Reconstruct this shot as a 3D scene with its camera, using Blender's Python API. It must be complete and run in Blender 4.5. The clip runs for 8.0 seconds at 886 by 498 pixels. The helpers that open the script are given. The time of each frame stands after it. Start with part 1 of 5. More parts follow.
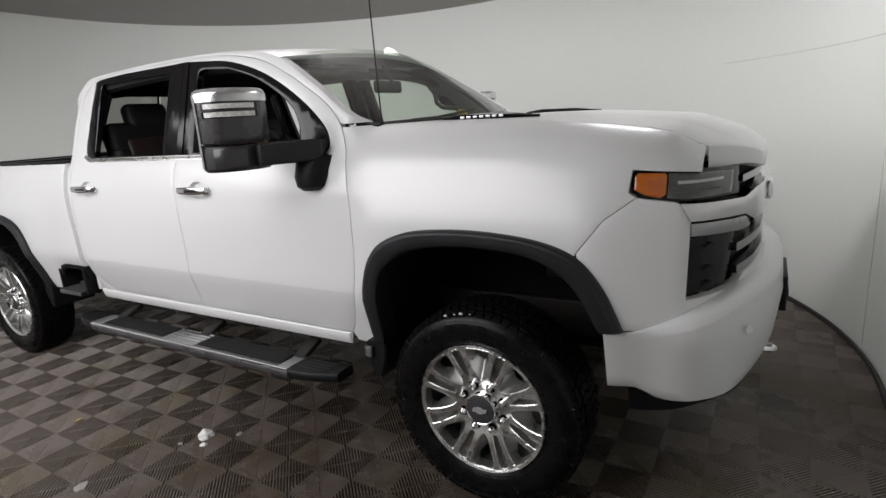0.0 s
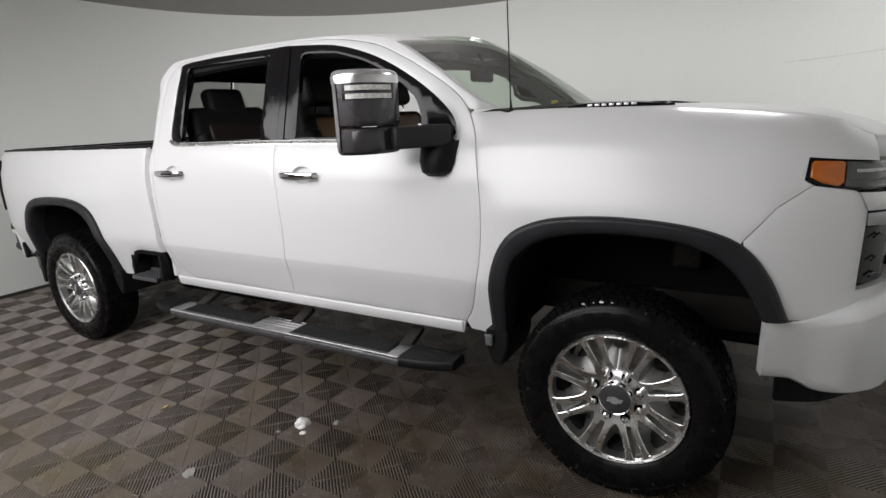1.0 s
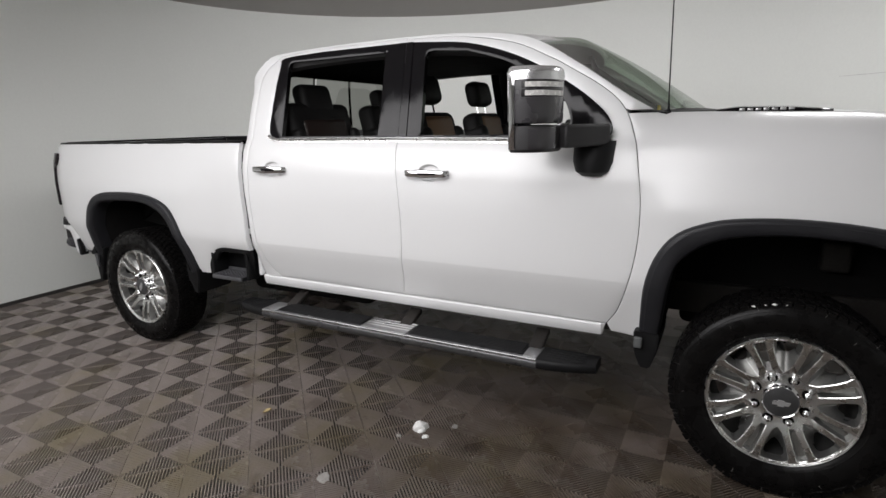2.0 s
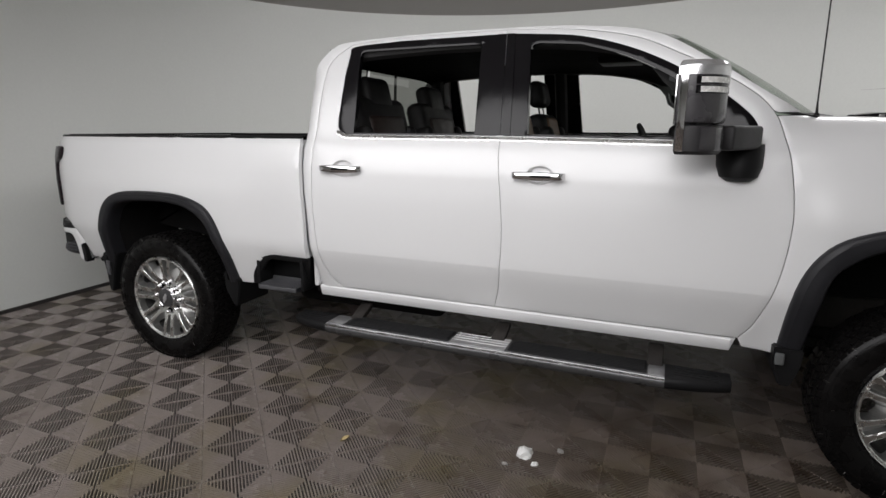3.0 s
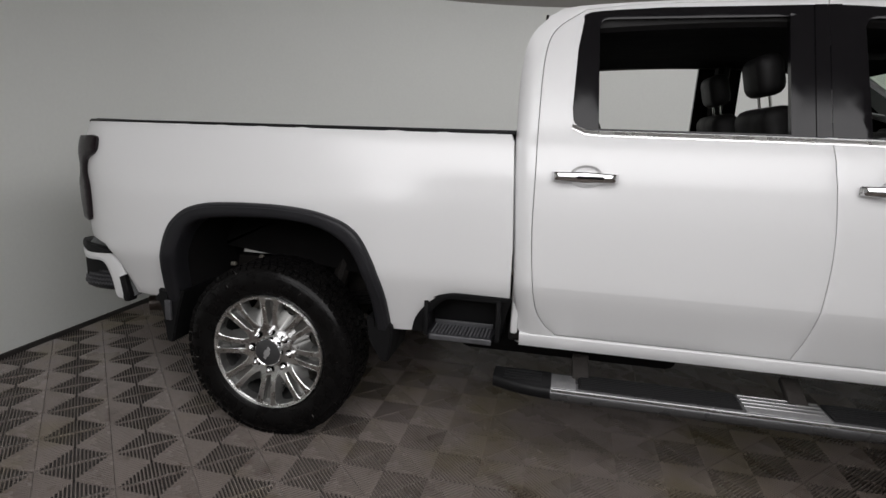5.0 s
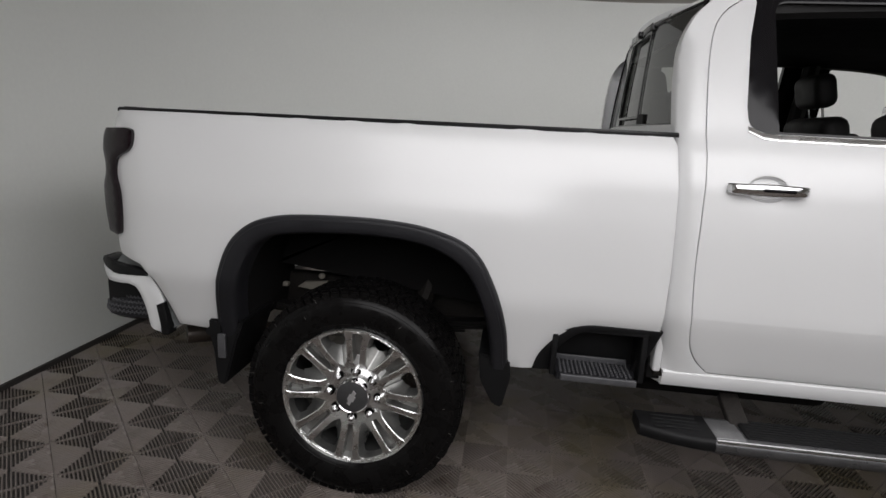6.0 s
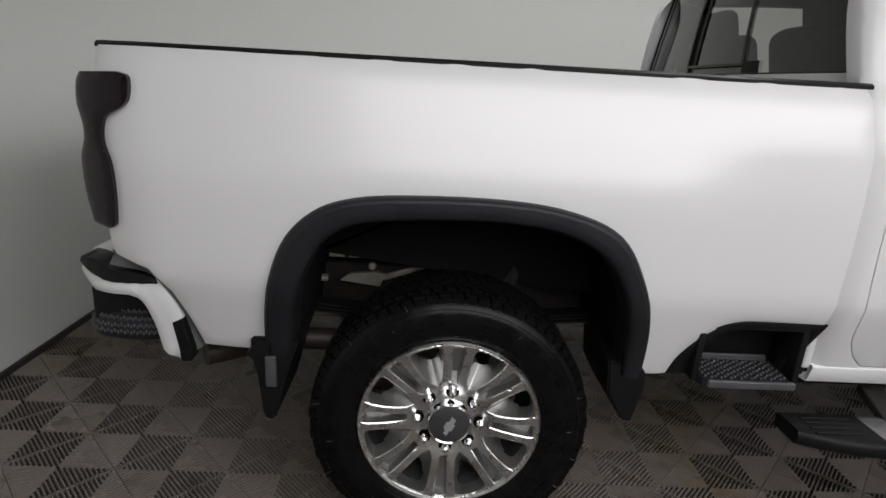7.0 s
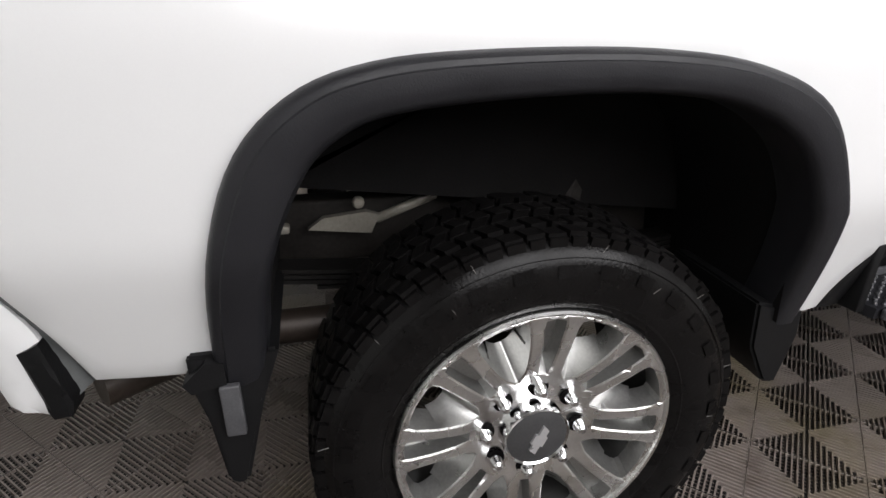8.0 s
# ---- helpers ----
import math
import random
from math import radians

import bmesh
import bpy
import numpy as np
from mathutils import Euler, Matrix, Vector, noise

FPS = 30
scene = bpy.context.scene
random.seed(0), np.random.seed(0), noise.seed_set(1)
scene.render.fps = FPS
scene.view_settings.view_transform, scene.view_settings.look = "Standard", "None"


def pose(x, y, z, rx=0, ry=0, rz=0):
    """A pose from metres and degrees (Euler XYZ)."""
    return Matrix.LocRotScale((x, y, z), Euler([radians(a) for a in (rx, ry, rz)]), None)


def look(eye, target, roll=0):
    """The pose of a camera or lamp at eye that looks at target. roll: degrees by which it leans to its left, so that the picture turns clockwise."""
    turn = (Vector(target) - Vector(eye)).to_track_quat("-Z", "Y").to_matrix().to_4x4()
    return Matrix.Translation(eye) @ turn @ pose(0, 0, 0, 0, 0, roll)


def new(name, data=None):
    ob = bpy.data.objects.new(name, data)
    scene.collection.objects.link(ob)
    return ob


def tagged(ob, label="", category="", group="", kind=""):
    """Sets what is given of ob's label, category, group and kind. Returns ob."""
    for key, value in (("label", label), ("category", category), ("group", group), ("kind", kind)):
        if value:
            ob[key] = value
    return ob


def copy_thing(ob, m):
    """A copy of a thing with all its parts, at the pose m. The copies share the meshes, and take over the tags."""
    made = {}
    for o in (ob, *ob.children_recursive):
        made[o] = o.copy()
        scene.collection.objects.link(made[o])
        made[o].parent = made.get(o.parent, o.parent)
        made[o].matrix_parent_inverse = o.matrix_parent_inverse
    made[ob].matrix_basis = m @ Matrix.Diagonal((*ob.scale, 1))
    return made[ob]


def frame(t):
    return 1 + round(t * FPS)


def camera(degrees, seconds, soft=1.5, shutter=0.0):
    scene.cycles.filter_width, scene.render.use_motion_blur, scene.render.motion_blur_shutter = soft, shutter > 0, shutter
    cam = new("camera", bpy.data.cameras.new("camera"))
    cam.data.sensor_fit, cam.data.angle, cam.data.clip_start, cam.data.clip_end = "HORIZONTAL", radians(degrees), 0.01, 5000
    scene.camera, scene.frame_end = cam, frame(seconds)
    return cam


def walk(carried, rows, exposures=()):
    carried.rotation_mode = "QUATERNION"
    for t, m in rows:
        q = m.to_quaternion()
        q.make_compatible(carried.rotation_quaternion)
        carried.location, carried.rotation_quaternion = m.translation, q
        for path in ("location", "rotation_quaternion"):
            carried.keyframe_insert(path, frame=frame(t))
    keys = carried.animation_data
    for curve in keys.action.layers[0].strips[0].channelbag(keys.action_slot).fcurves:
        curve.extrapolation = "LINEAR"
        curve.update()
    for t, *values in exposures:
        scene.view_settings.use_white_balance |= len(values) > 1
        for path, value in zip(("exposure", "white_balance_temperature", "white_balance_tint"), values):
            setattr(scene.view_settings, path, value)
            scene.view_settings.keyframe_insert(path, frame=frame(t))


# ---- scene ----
cam = camera(78.2, 8.0)
PATH = [
    (0, (4.97, -2.741, 1.576), (3.968, -1.075, 1.109), -3.9),
    (0.5, (4.775, -2.874, 1.547), (3.778, -1.206, 1.076), -3.4),
    (1, (4.471, -3.014, 1.554), (3.483, -1.34, 1.082), -2.8),
    (1.5, (4.144, -3.196, 1.539), (3.178, -1.504, 1.088), -1.9),
    (2, (3.78, -3.36, 1.542), (2.868, -1.638, 1.091), -1.3),
    (3.5, (2.564, -3.466, 1.499), (1.911, -1.627, 1.061), 0.9),
    (4, (2.138, -3.372, 1.54), (1.561, -1.515, 1.072), 1.2),
    (5.5, (0.893, -3.024, 1.41), (0.569, -1.091, 1.013), 2.5),
    (6, (0.542, -2.852, 1.428), (0.312, -0.911, 1.005), 3.1),
    (6.5, (0.18, -2.636, 1.422), (0.117, -0.696, 0.94), 3.7),
    (7, (-0.11, -2.404, 1.395), (-0.03, -0.491, 0.817), 3.5),
    (7.5, (-0.316, -2.129, 1.264), (-0.029, -0.256, 0.626), 3.2),
    (8, (-0.368, -1.728, 1.160), (0.057, 0.051, 0.354), 0.75),
]
walk(cam, [(t, look(eye, target, roll)) for t, eye, target, roll in PATH], [(0.0, 0.14), (1.5, 0.20), (2.0, 0.15), (3.5, -0.16), (5.5, -0.26), (6.5, -0.24), (7.0, -0.18), (7.5, 0.02), (8.0, 0.68)])

# ---- world and light ----
world = bpy.data.worlds.new("world")
scene.world = world
world.use_nodes = True
world.node_tree.nodes["Background"].inputs[0].default_value = (0.5, 0.52, 0.5, 1)
world.node_tree.nodes["Background"].inputs[1].default_value = 0.05

CEIL = 2.95          # height of the ceiling
LAMPS = [            # x, y, length in x, width in y, watts, degrees tipped towards the booth
    # unseen key panel inferred from paint highlights; size and tilt set for brightness
    (1.5, -3.3, 4.2, 2.2, 50, 28),
    # unseen panel added to brighten the far wall
    (1.75, 0.0, 1.4, 0.34, 62, 42),
    # small unseen panel added as fill near the front end
    (4.4, 0.9, 0.8, 0.6, 14, 0),
]


# ---- materials ----
def mat(name, base, rough=0.5, metal=0.0, var=0.06, scale=6.0, fine=90.0, bump=0.0, coat=0.0, spec=0.5, rvar=0.08, rand=0.0):
    m = bpy.data.materials.new(name)
    m.use_nodes = True
    t = m.node_tree
    n, l = t.nodes, t.links
    p = n["Principled BSDF"]
    co = n.new("ShaderNodeTexCoord")
    big = n.new("ShaderNodeTexNoise")
    big.inputs["Scale"].default_value = scale
    big.inputs["Detail"].default_value = 4
    small = n.new("ShaderNodeTexNoise")
    small.inputs["Scale"].default_value = fine
    small.inputs["Detail"].default_value = 3
    l.new(co.outputs["Object"], big.inputs["Vector"])
    l.new(co.outputs["Object"], small.inputs["Vector"])
    add = n.new("ShaderNodeMath")
    add.operation = "ADD"
    l.new(big.outputs["Fac"], add.inputs[0])
    l.new(small.outputs["Fac"], add.inputs[1])
    value = add.outputs[0]
    if rand:
        info = n.new("ShaderNodeObjectInfo")
        mul = n.new("ShaderNodeMath")
        mul.operation = "MULTIPLY_ADD"
        mul.inputs[1].default_value = rand
        l.new(info.outputs["Random"], mul.inputs[0])
        l.new(value, mul.inputs[2])
        value = mul.outputs[0]
    ramp = n.new("ShaderNodeMapRange")
    ramp.inputs[1].default_value, ramp.inputs[2].default_value = 0.6, 1.4 + rand
    ramp.inputs[3].default_value, ramp.inputs[4].default_value = 1 - var, 1 + var
    l.new(value, ramp.inputs[0])
    mix = n.new("ShaderNodeVectorMath")
    mix.operation = "SCALE"
    mix.inputs[0].default_value = base
    l.new(ramp.outputs[0], mix.inputs[3])
    l.new(mix.outputs[0], p.inputs["Base Color"])
    rr = n.new("ShaderNodeMapRange")
    rr.inputs[1].default_value, rr.inputs[2].default_value = 0.3, 0.7
    rr.inputs[3].default_value, rr.inputs[4].default_value = max(0.02, rough - rvar), min(1, rough + rvar)
    l.new(big.outputs["Fac"], rr.inputs[0])
    l.new(rr.outputs[0], p.inputs["Roughness"])
    p.inputs["Metallic"].default_value = metal
    p.inputs["Coat Weight"].default_value = coat
    p.inputs["Coat Roughness"].default_value = 0.13
    p.inputs["Specular IOR Level"].default_value = spec
    if bump:
        b = n.new("ShaderNodeBump")
        b.inputs["Strength"].default_value = bump
        b.inputs["Distance"].default_value = 0.002
        l.new(small.outputs["Fac"], b.inputs["Height"])
        l.new(b.outputs[0], p.inputs["Normal"])
    return m


def glass(name, tint, gloss=1.0):
    m = bpy.data.materials.new(name)
    m.use_nodes = True
    t = m.node_tree
    n, l = t.nodes, t.links
    n.remove(n["Principled BSDF"])
    clear, shine, mix, lw = n.new("ShaderNodeBsdfTransparent"), n.new("ShaderNodeBsdfGlossy"), n.new("ShaderNodeMixShader"), n.new("ShaderNodeLayerWeight")
    power, gain = n.new("ShaderNodeMath"), n.new("ShaderNodeMath")
    power.operation, gain.operation = "POWER", "MULTIPLY_ADD"
    lw.inputs[0].default_value = 0.5
    power.inputs[1].default_value = 3.0
    gain.inputs[1].default_value, gain.inputs[2].default_value = 0.75 * gloss, 0.06
    l.new(lw.outputs["Facing"], power.inputs[0])
    l.new(power.outputs[0], gain.inputs[0])
    clear.inputs[0].default_value = (*tint, 1)
    shine.inputs["Roughness"].default_value = 0.02
    l.new(gain.outputs[0], mix.inputs[0])
    l.new(clear.outputs[0], mix.inputs[1])
    l.new(shine.outputs[0], mix.inputs[2])
    l.new(mix.outputs[0], n["Material Output"].inputs[0])
    return m


def lit(name, colour, strength):
    m = bpy.data.materials.new(name)
    m.use_nodes = True
    p = m.node_tree.nodes["Principled BSDF"]
    p.inputs["Base Color"].default_value = (0.8, 0.8, 0.8, 1)
    p.inputs["Emission Color"].default_value = (*colour, 1)
    p.inputs["Emission Strength"].default_value = strength
    return m


PAINT = mat("pearl_white_paint", (0.768, 0.771, 0.772), 0.36, 0.05, 0.012, 1.5, 400, 0.0, 0.45, 0.42, 0.03)
PAINT.node_tree.nodes["Principled BSDF"].inputs["Coat Roughness"].default_value = 0.17
BOARDMETAL = mat("dull_board_metal", (0.13, 0.13, 0.134), 0.30, 0.7, 0.15, 10, 150, 0.05)
BOARDPLATE = mat("scuffed_bright_plate", (0.34, 0.34, 0.345), 0.42, 0.8, 0.2, 12, 150, 0.1)
CHROME = mat("chrome", (0.82, 0.82, 0.83), 0.09, 1.0, 0.04, 12, 120, 0.0, 0, 0.5, 0.04)
POLISHED = mat("polished_alloy", (0.86, 0.86, 0.85), 0.27, 1.0, 0.08, 14, 160, 0.02, 0, 0.5, 0.06)
# darker alloy for the rim's pocket walls, recess shade put into its colour
SHADEDALLOY = mat("shaded_pocket_alloy", (0.40, 0.40, 0.39), 0.34, 0.9, 0.15, 20, 160, 0.05)
STEEL = mat("brushed_steel", (0.50, 0.50, 0.50), 0.30, 1.0, 0.10, 10, 150, 0.05)
BLACK = mat("black_plastic", (0.009, 0.009, 0.0095), 0.46, 0.0, 0.20, 9, 260, 0.15, 0, 0.17)
GLOSS = mat("gloss_black_trim", (0.006, 0.0055, 0.0065), 0.13, 0.0, 0.1, 6, 120, 0.0, 0.0, 0.30, 0.04)
BRIGHTCAP = mat("bright_satin_cap", (0.68, 0.68, 0.69), 0.24, 0.8, 0.05, 9, 160, 0.0, 0.2, 0.5, 0.04)
STRIP = mat("pale_lamp_strip", (0.70, 0.69, 0.67), 0.25, 0.1, 0.2, 60, 220, 0.0, 0.4)
ARM = mat("grained_mirror_arm", (0.022, 0.021, 0.022), 0.45, 0.0, 0.15, 9, 320, 0.2, 0, 0.3)
GRAPHITE = mat("graphite_mirror_shell", (0.040, 0.038, 0.041), 0.26, 0.0, 0.15, 9, 200, 0.05, 0.35, 0.5, 0.05)
BAND = mat("grille_chrome", (0.66, 0.655, 0.665), 0.06, 1.0, 0.06, 10, 140, 0.0, 0, 0.5, 0.04)
SATIN = mat("satin_chrome", (0.34, 0.335, 0.345), 0.16, 1.0, 0.08, 10, 140, 0.0, 0, 0.5, 0.05)
GLAZE = mat("grey_glazed_lens", (0.085, 0.085, 0.082), 0.16, 0.0, 0.25, 26, 160, 0.0, 0.25, 0.4)
LININGS = mat("black_roof_lining", (0.006, 0.0055, 0.0055), 0.95, 0.0, 0.2, 10, 200, 0.0, 0, 0.04)
JOINT = mat("wall_joint_filler", (0.60, 0.60, 0.585), 0.8, 0.0, 0.2, 3, 40, 0.0, 0, 0.2)
FLARE = mat("grained_black_moulding", (0.017, 0.017, 0.0195), 0.42, 0.0, 0.15, 10, 420, 0.3, 0, 0.30)
RUBBER = mat("tyre_rubber", (0.006, 0.0056, 0.0056), 0.28, 0.0, 0.35, 14, 180, 0.3, 0, 0.16, 0.10)
TREAD = mat("tread_rubber", (0.006, 0.0056, 0.0056), 0.36, 0.0, 0.35, 14, 180, 0.3, 0, 0.09, 0.12)
# rubber whiskers coloured pale to stand for their glint
WHISKER = mat("glint_pale_whisker", (0.22, 0.21, 0.20), 0.4, 0.0, 0.1, 20, 200)
BADGE = mat("silver_badge", (0.72, 0.72, 0.73), 0.3, 0.7, 0.05, 20, 160)
CAPGREY = mat("dark_hub_cap", (0.09, 0.09, 0.093), 0.34, 0.5, 0.15, 14, 240, 0.1)
BARREL = mat("dull_rim_barrel", (0.045, 0.045, 0.044), 0.5, 0.5, 0.25, 10, 120, 0.1)
LINER = mat("wheel_liner_felt", (0.012, 0.0115, 0.0115), 0.9, 0.0, 0.3, 12, 200, 0.4, 0, 0.07)
STUD = mat("scuffed_grey_plastic", (0.075, 0.075, 0.08), 0.36, 0.0, 0.3, 30, 260, 0.2, 0, 0.5)
UNDER = mat("underbody_steel", (0.026, 0.023, 0.021), 0.60, 0.2, 0.4, 8, 90, 0.3, 0, 0.3)
RUSTY = mat("heat_browned_steel", (0.045, 0.034, 0.027), 0.45, 0.3, 0.3, 14, 90, 0.2)
SPRING = mat("spring_steel", (0.022, 0.021, 0.020), 0.36, 0.4, 0.25, 20, 120, 0.2)
BARE = mat("bare_grey_metal", (0.30, 0.28, 0.24), 0.45, 0.15, 0.25, 16, 120, 0.2)
AMBER = mat("amber_lens", (0.50, 0.13, 0.015), 0.16, 0.0, 0.10, 30, 180, 0.0, 0.5)
CLEAR = mat("lamp_lens", (0.46, 0.47, 0.46), 0.16, 0.25, 0.18, 22, 140, 0.0, 0.6)
DARKLENS = mat("dark_lens", (0.012, 0.010, 0.011), 0.08, 0.0, 0.2, 20, 140, 0.0, 0.0, 0.12)
TAIL = mat("smoked_tail_lens", (0.011, 0.006, 0.008), 0.20, 0.0, 0.2, 20, 120, 0.0, 0.05, 0.25)
LEATHER = mat("brown_leather", (0.085, 0.036, 0.022), 0.48, 0.0, 0.18, 10, 240, 0.3)
DEEP = mat("dark_brown_leather", (0.020, 0.012, 0.010), 0.52, 0.0, 0.18, 10, 240, 0.3)
TAN = mat("tan_leather", (0.22, 0.13, 0.075), 0.5, 0.0, 0.12, 10, 240, 0.3)
CABIN = mat("black_cabin_trim", (0.009, 0.0085, 0.0085), 0.6, 0.0, 0.2, 10, 200, 0.2, 0, 0.35)
GREYTRIM = mat("grey_cabin_trim", (0.10, 0.105, 0.105), 0.55, 0.0, 0.1, 10, 200, 0.2)
SCREEN = glass("windscreen_glass", (0.66, 0.76, 0.66))
TINTED = glass("tinted_rear_glass", (0.36, 0.37, 0.35))
WALL = mat("booth_wall_paint", (0.785, 0.80, 0.77), 0.72, 0.0, 0.025, 0.7, 40, 0.06, 0, 0.3)
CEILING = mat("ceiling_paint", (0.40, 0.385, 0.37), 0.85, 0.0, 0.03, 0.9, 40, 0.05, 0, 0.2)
SKIRT = mat("dark_skirting", (0.03, 0.027, 0.025), 0.6, 0.0, 0.2, 6, 80, 0.1)


def floor_plastic():
    """Grey plastic with olive grime and dark wet patches laid out over the whole floor, and a slight change from tile to tile."""
    m = mat("grey_floor_plastic", (0.215, 0.183, 0.165), 0.30, 0.0, 0.16, 1.9, 38, 0.05, 0, 0.65, 0.08, 0.35)
    n, l = m.node_tree.nodes, m.node_tree.links
    p = n["Principled BSDF"]
    grey = p.inputs["Base Color"].links[0].from_socket
    geo = n.new("ShaderNodeNewGeometry")
    out = grey
    for scale, lo, hi, tint, most in ((1.3, 0.50, 0.66, (0.80, 0.78, 0.50, 1), 0.75), (3.1, 0.59, 0.68, (0.40, 0.34, 0.30, 1), 0.6), (11.0, 0.60, 0.72, (0.45, 0.38, 0.28, 1), 0.6)):
        tex = n.new("ShaderNodeTexNoise")
        tex.inputs["Scale"].default_value = scale
        tex.inputs["Detail"].default_value = 5
        tex.inputs["Roughness"].default_value = 0.62
        l.new(geo.outputs["Position"], tex.inputs["Vector"])
        ramp = n.new("ShaderNodeMapRange")
        ramp.inputs[1].default_value, ramp.inputs[2].default_value, ramp.inputs[4].default_value = lo, hi, most
        l.new(tex.outputs["Fac"], ramp.inputs[0])
        mix = n.new("ShaderNodeMix")
        mix.data_type, mix.blend_type = "RGBA", "MULTIPLY"
        mix.inputs[7].default_value = tint
        l.new(ramp.outputs[0], mix.inputs[0])
        l.new(out, mix.inputs[6])
        out = mix.outputs[2]
    # tracked-in dirt beside the truck's front half, with some of its shade in the colour
    far = n.new("ShaderNodeVectorMath")
    far.operation = "DISTANCE"
    far.inputs[1].default_value = (3.3, -1.0, 0.0)
    l.new(geo.outputs["Position"], far.inputs[0])
    fall, patch, both, mix = n.new("ShaderNodeMapRange"), n.new("ShaderNodeMapRange"), n.new("ShaderNodeMath"), n.new("ShaderNodeMix")
    fall.inputs[1].default_value, fall.inputs[2].default_value, fall.inputs[3].default_value, fall.inputs[4].default_value = 0.5, 1.65, 1.0, 0.0
    l.new(far.outputs["Value"], fall.inputs[0])
    tex = n.new("ShaderNodeTexNoise")
    tex.inputs["Scale"].default_value = 5.0
    tex.inputs["Detail"].default_value = 6
    l.new(geo.outputs["Position"], tex.inputs["Vector"])
    patch.inputs[1].default_value, patch.inputs[2].default_value, patch.inputs[3].default_value, patch.inputs[4].default_value = 0.35, 0.6, 0.45, 0.95
    l.new(tex.outputs["Fac"], patch.inputs[0])
    both.operation = "MULTIPLY"
    l.new(fall.outputs[0], both.inputs[0])
    l.new(patch.outputs[0], both.inputs[1])
    mix.data_type, mix.blend_type = "RGBA", "MULTIPLY"
    mix.inputs[7].default_value = (0.46, 0.41, 0.35, 1)
    l.new(both.outputs[0], mix.inputs[0])
    l.new(out, mix.inputs[6])
    out = mix.outputs[2]
    l.new(out, p.inputs["Base Color"])
    return m


RIB = floor_plastic()
SUBFLOOR = mat("dark_subfloor", (0.007, 0.006, 0.006), 0.9, 0.0, 0.3, 4, 60, 0.2)
SNOW = mat("packed_snow", (0.78, 0.78, 0.76), 0.6, 0.0, 0.08, 60, 300, 0.6)
LEAF = mat("dry_leaf", (0.36, 0.28, 0.13), 0.7, 0.0, 0.2, 60, 300, 0.3)
DUST = mat("light_scuff", (0.24, 0.23, 0.215), 0.8, 0.0, 0.2, 40, 200, 0.3)
YELLOW = mat("yellow_tag", (0.7, 0.5, 0.03), 0.6, 0.0, 0.05, 20, 100)
LAMPGLOW = lit("lamp_diffuser", (1.0, 0.982, 1.0), 2.2)


# ---- mesh helpers ----
def finish(name, bm, material, parent=None, label="", smooth=True, kind="", angle=35):
    me = bpy.data.meshes.new(name)
    bm.to_mesh(me)
    bm.free()
    me.materials.append(material)
    if smooth:
        me.polygons.foreach_set("use_smooth", [True] * len(me.polygons))
        me.set_sharp_from_angle(angle=radians(angle))
    ob = new(name, me)
    if parent:
        ob.parent = parent
    return tagged(ob, label, "", "", kind)


def part(name, bm, material, parent, label="", smooth=True, angle=35):
    """One mesh object under a thing or under a part."""
    return finish(name, bm, material, parent, label, smooth, "", angle)


def crv(pts, n=6):
    """A smooth open curve through points."""
    p = [np.array(q, float) for q in pts]
    p = [2 * p[0] - p[1]] + p + [2 * p[-1] - p[-2]]
    out = []
    for i in range(1, len(p) - 2):
        for k in range(n):
            t = k / n
            out.append(tuple(0.5 * (2 * p[i] + (p[i + 1] - p[i - 1]) * t + (2 * p[i - 1] - 5 * p[i] + 4 * p[i + 1] - p[i + 2]) * t * t
                                    + (3 * p[i] - p[i - 1] - 3 * p[i + 1] + p[i + 2]) * t ** 3)))
    out.append(tuple(p[-2]))
    return out


def split(poly, step):
    out = []
    for a, b in zip(poly, poly[1:] + poly[:1]):
        a, b = np.array(a), np.array(b)
        k = max(1, int(math.ceil(np.linalg.norm(b - a) / step)))
        out += [tuple(a + (b - a) * i / k) for i in range(k)]
    return out


def within(poly, pts):
    x, y = pts[:, 0], pts[:, 1]
    ins = np.zeros(len(pts), bool)
    for (ax, ay), (bx, by) in zip(poly, poly[1:] + poly[:1]):
        c = (ay > y) != (by > y)
        with np.errstate(divide="ignore", invalid="ignore"):
            ins ^= c & (x < (bx - ax) * (y - ay) / (by - ay) + ax)
    return ins


def nearest(poly, pts):
    d = np.full(len(pts), 9e9)
    for a, b in zip(poly, poly[1:] + poly[:1]):
        a, b = np.array(a), np.array(b)
        ab = b - a
        t = np.clip(((pts - a) @ ab) / max(1e-12, ab @ ab), 0, 1)
        d = np.minimum(d, np.linalg.norm(pts - (a + t[:, None] * ab), axis=1))
    return d


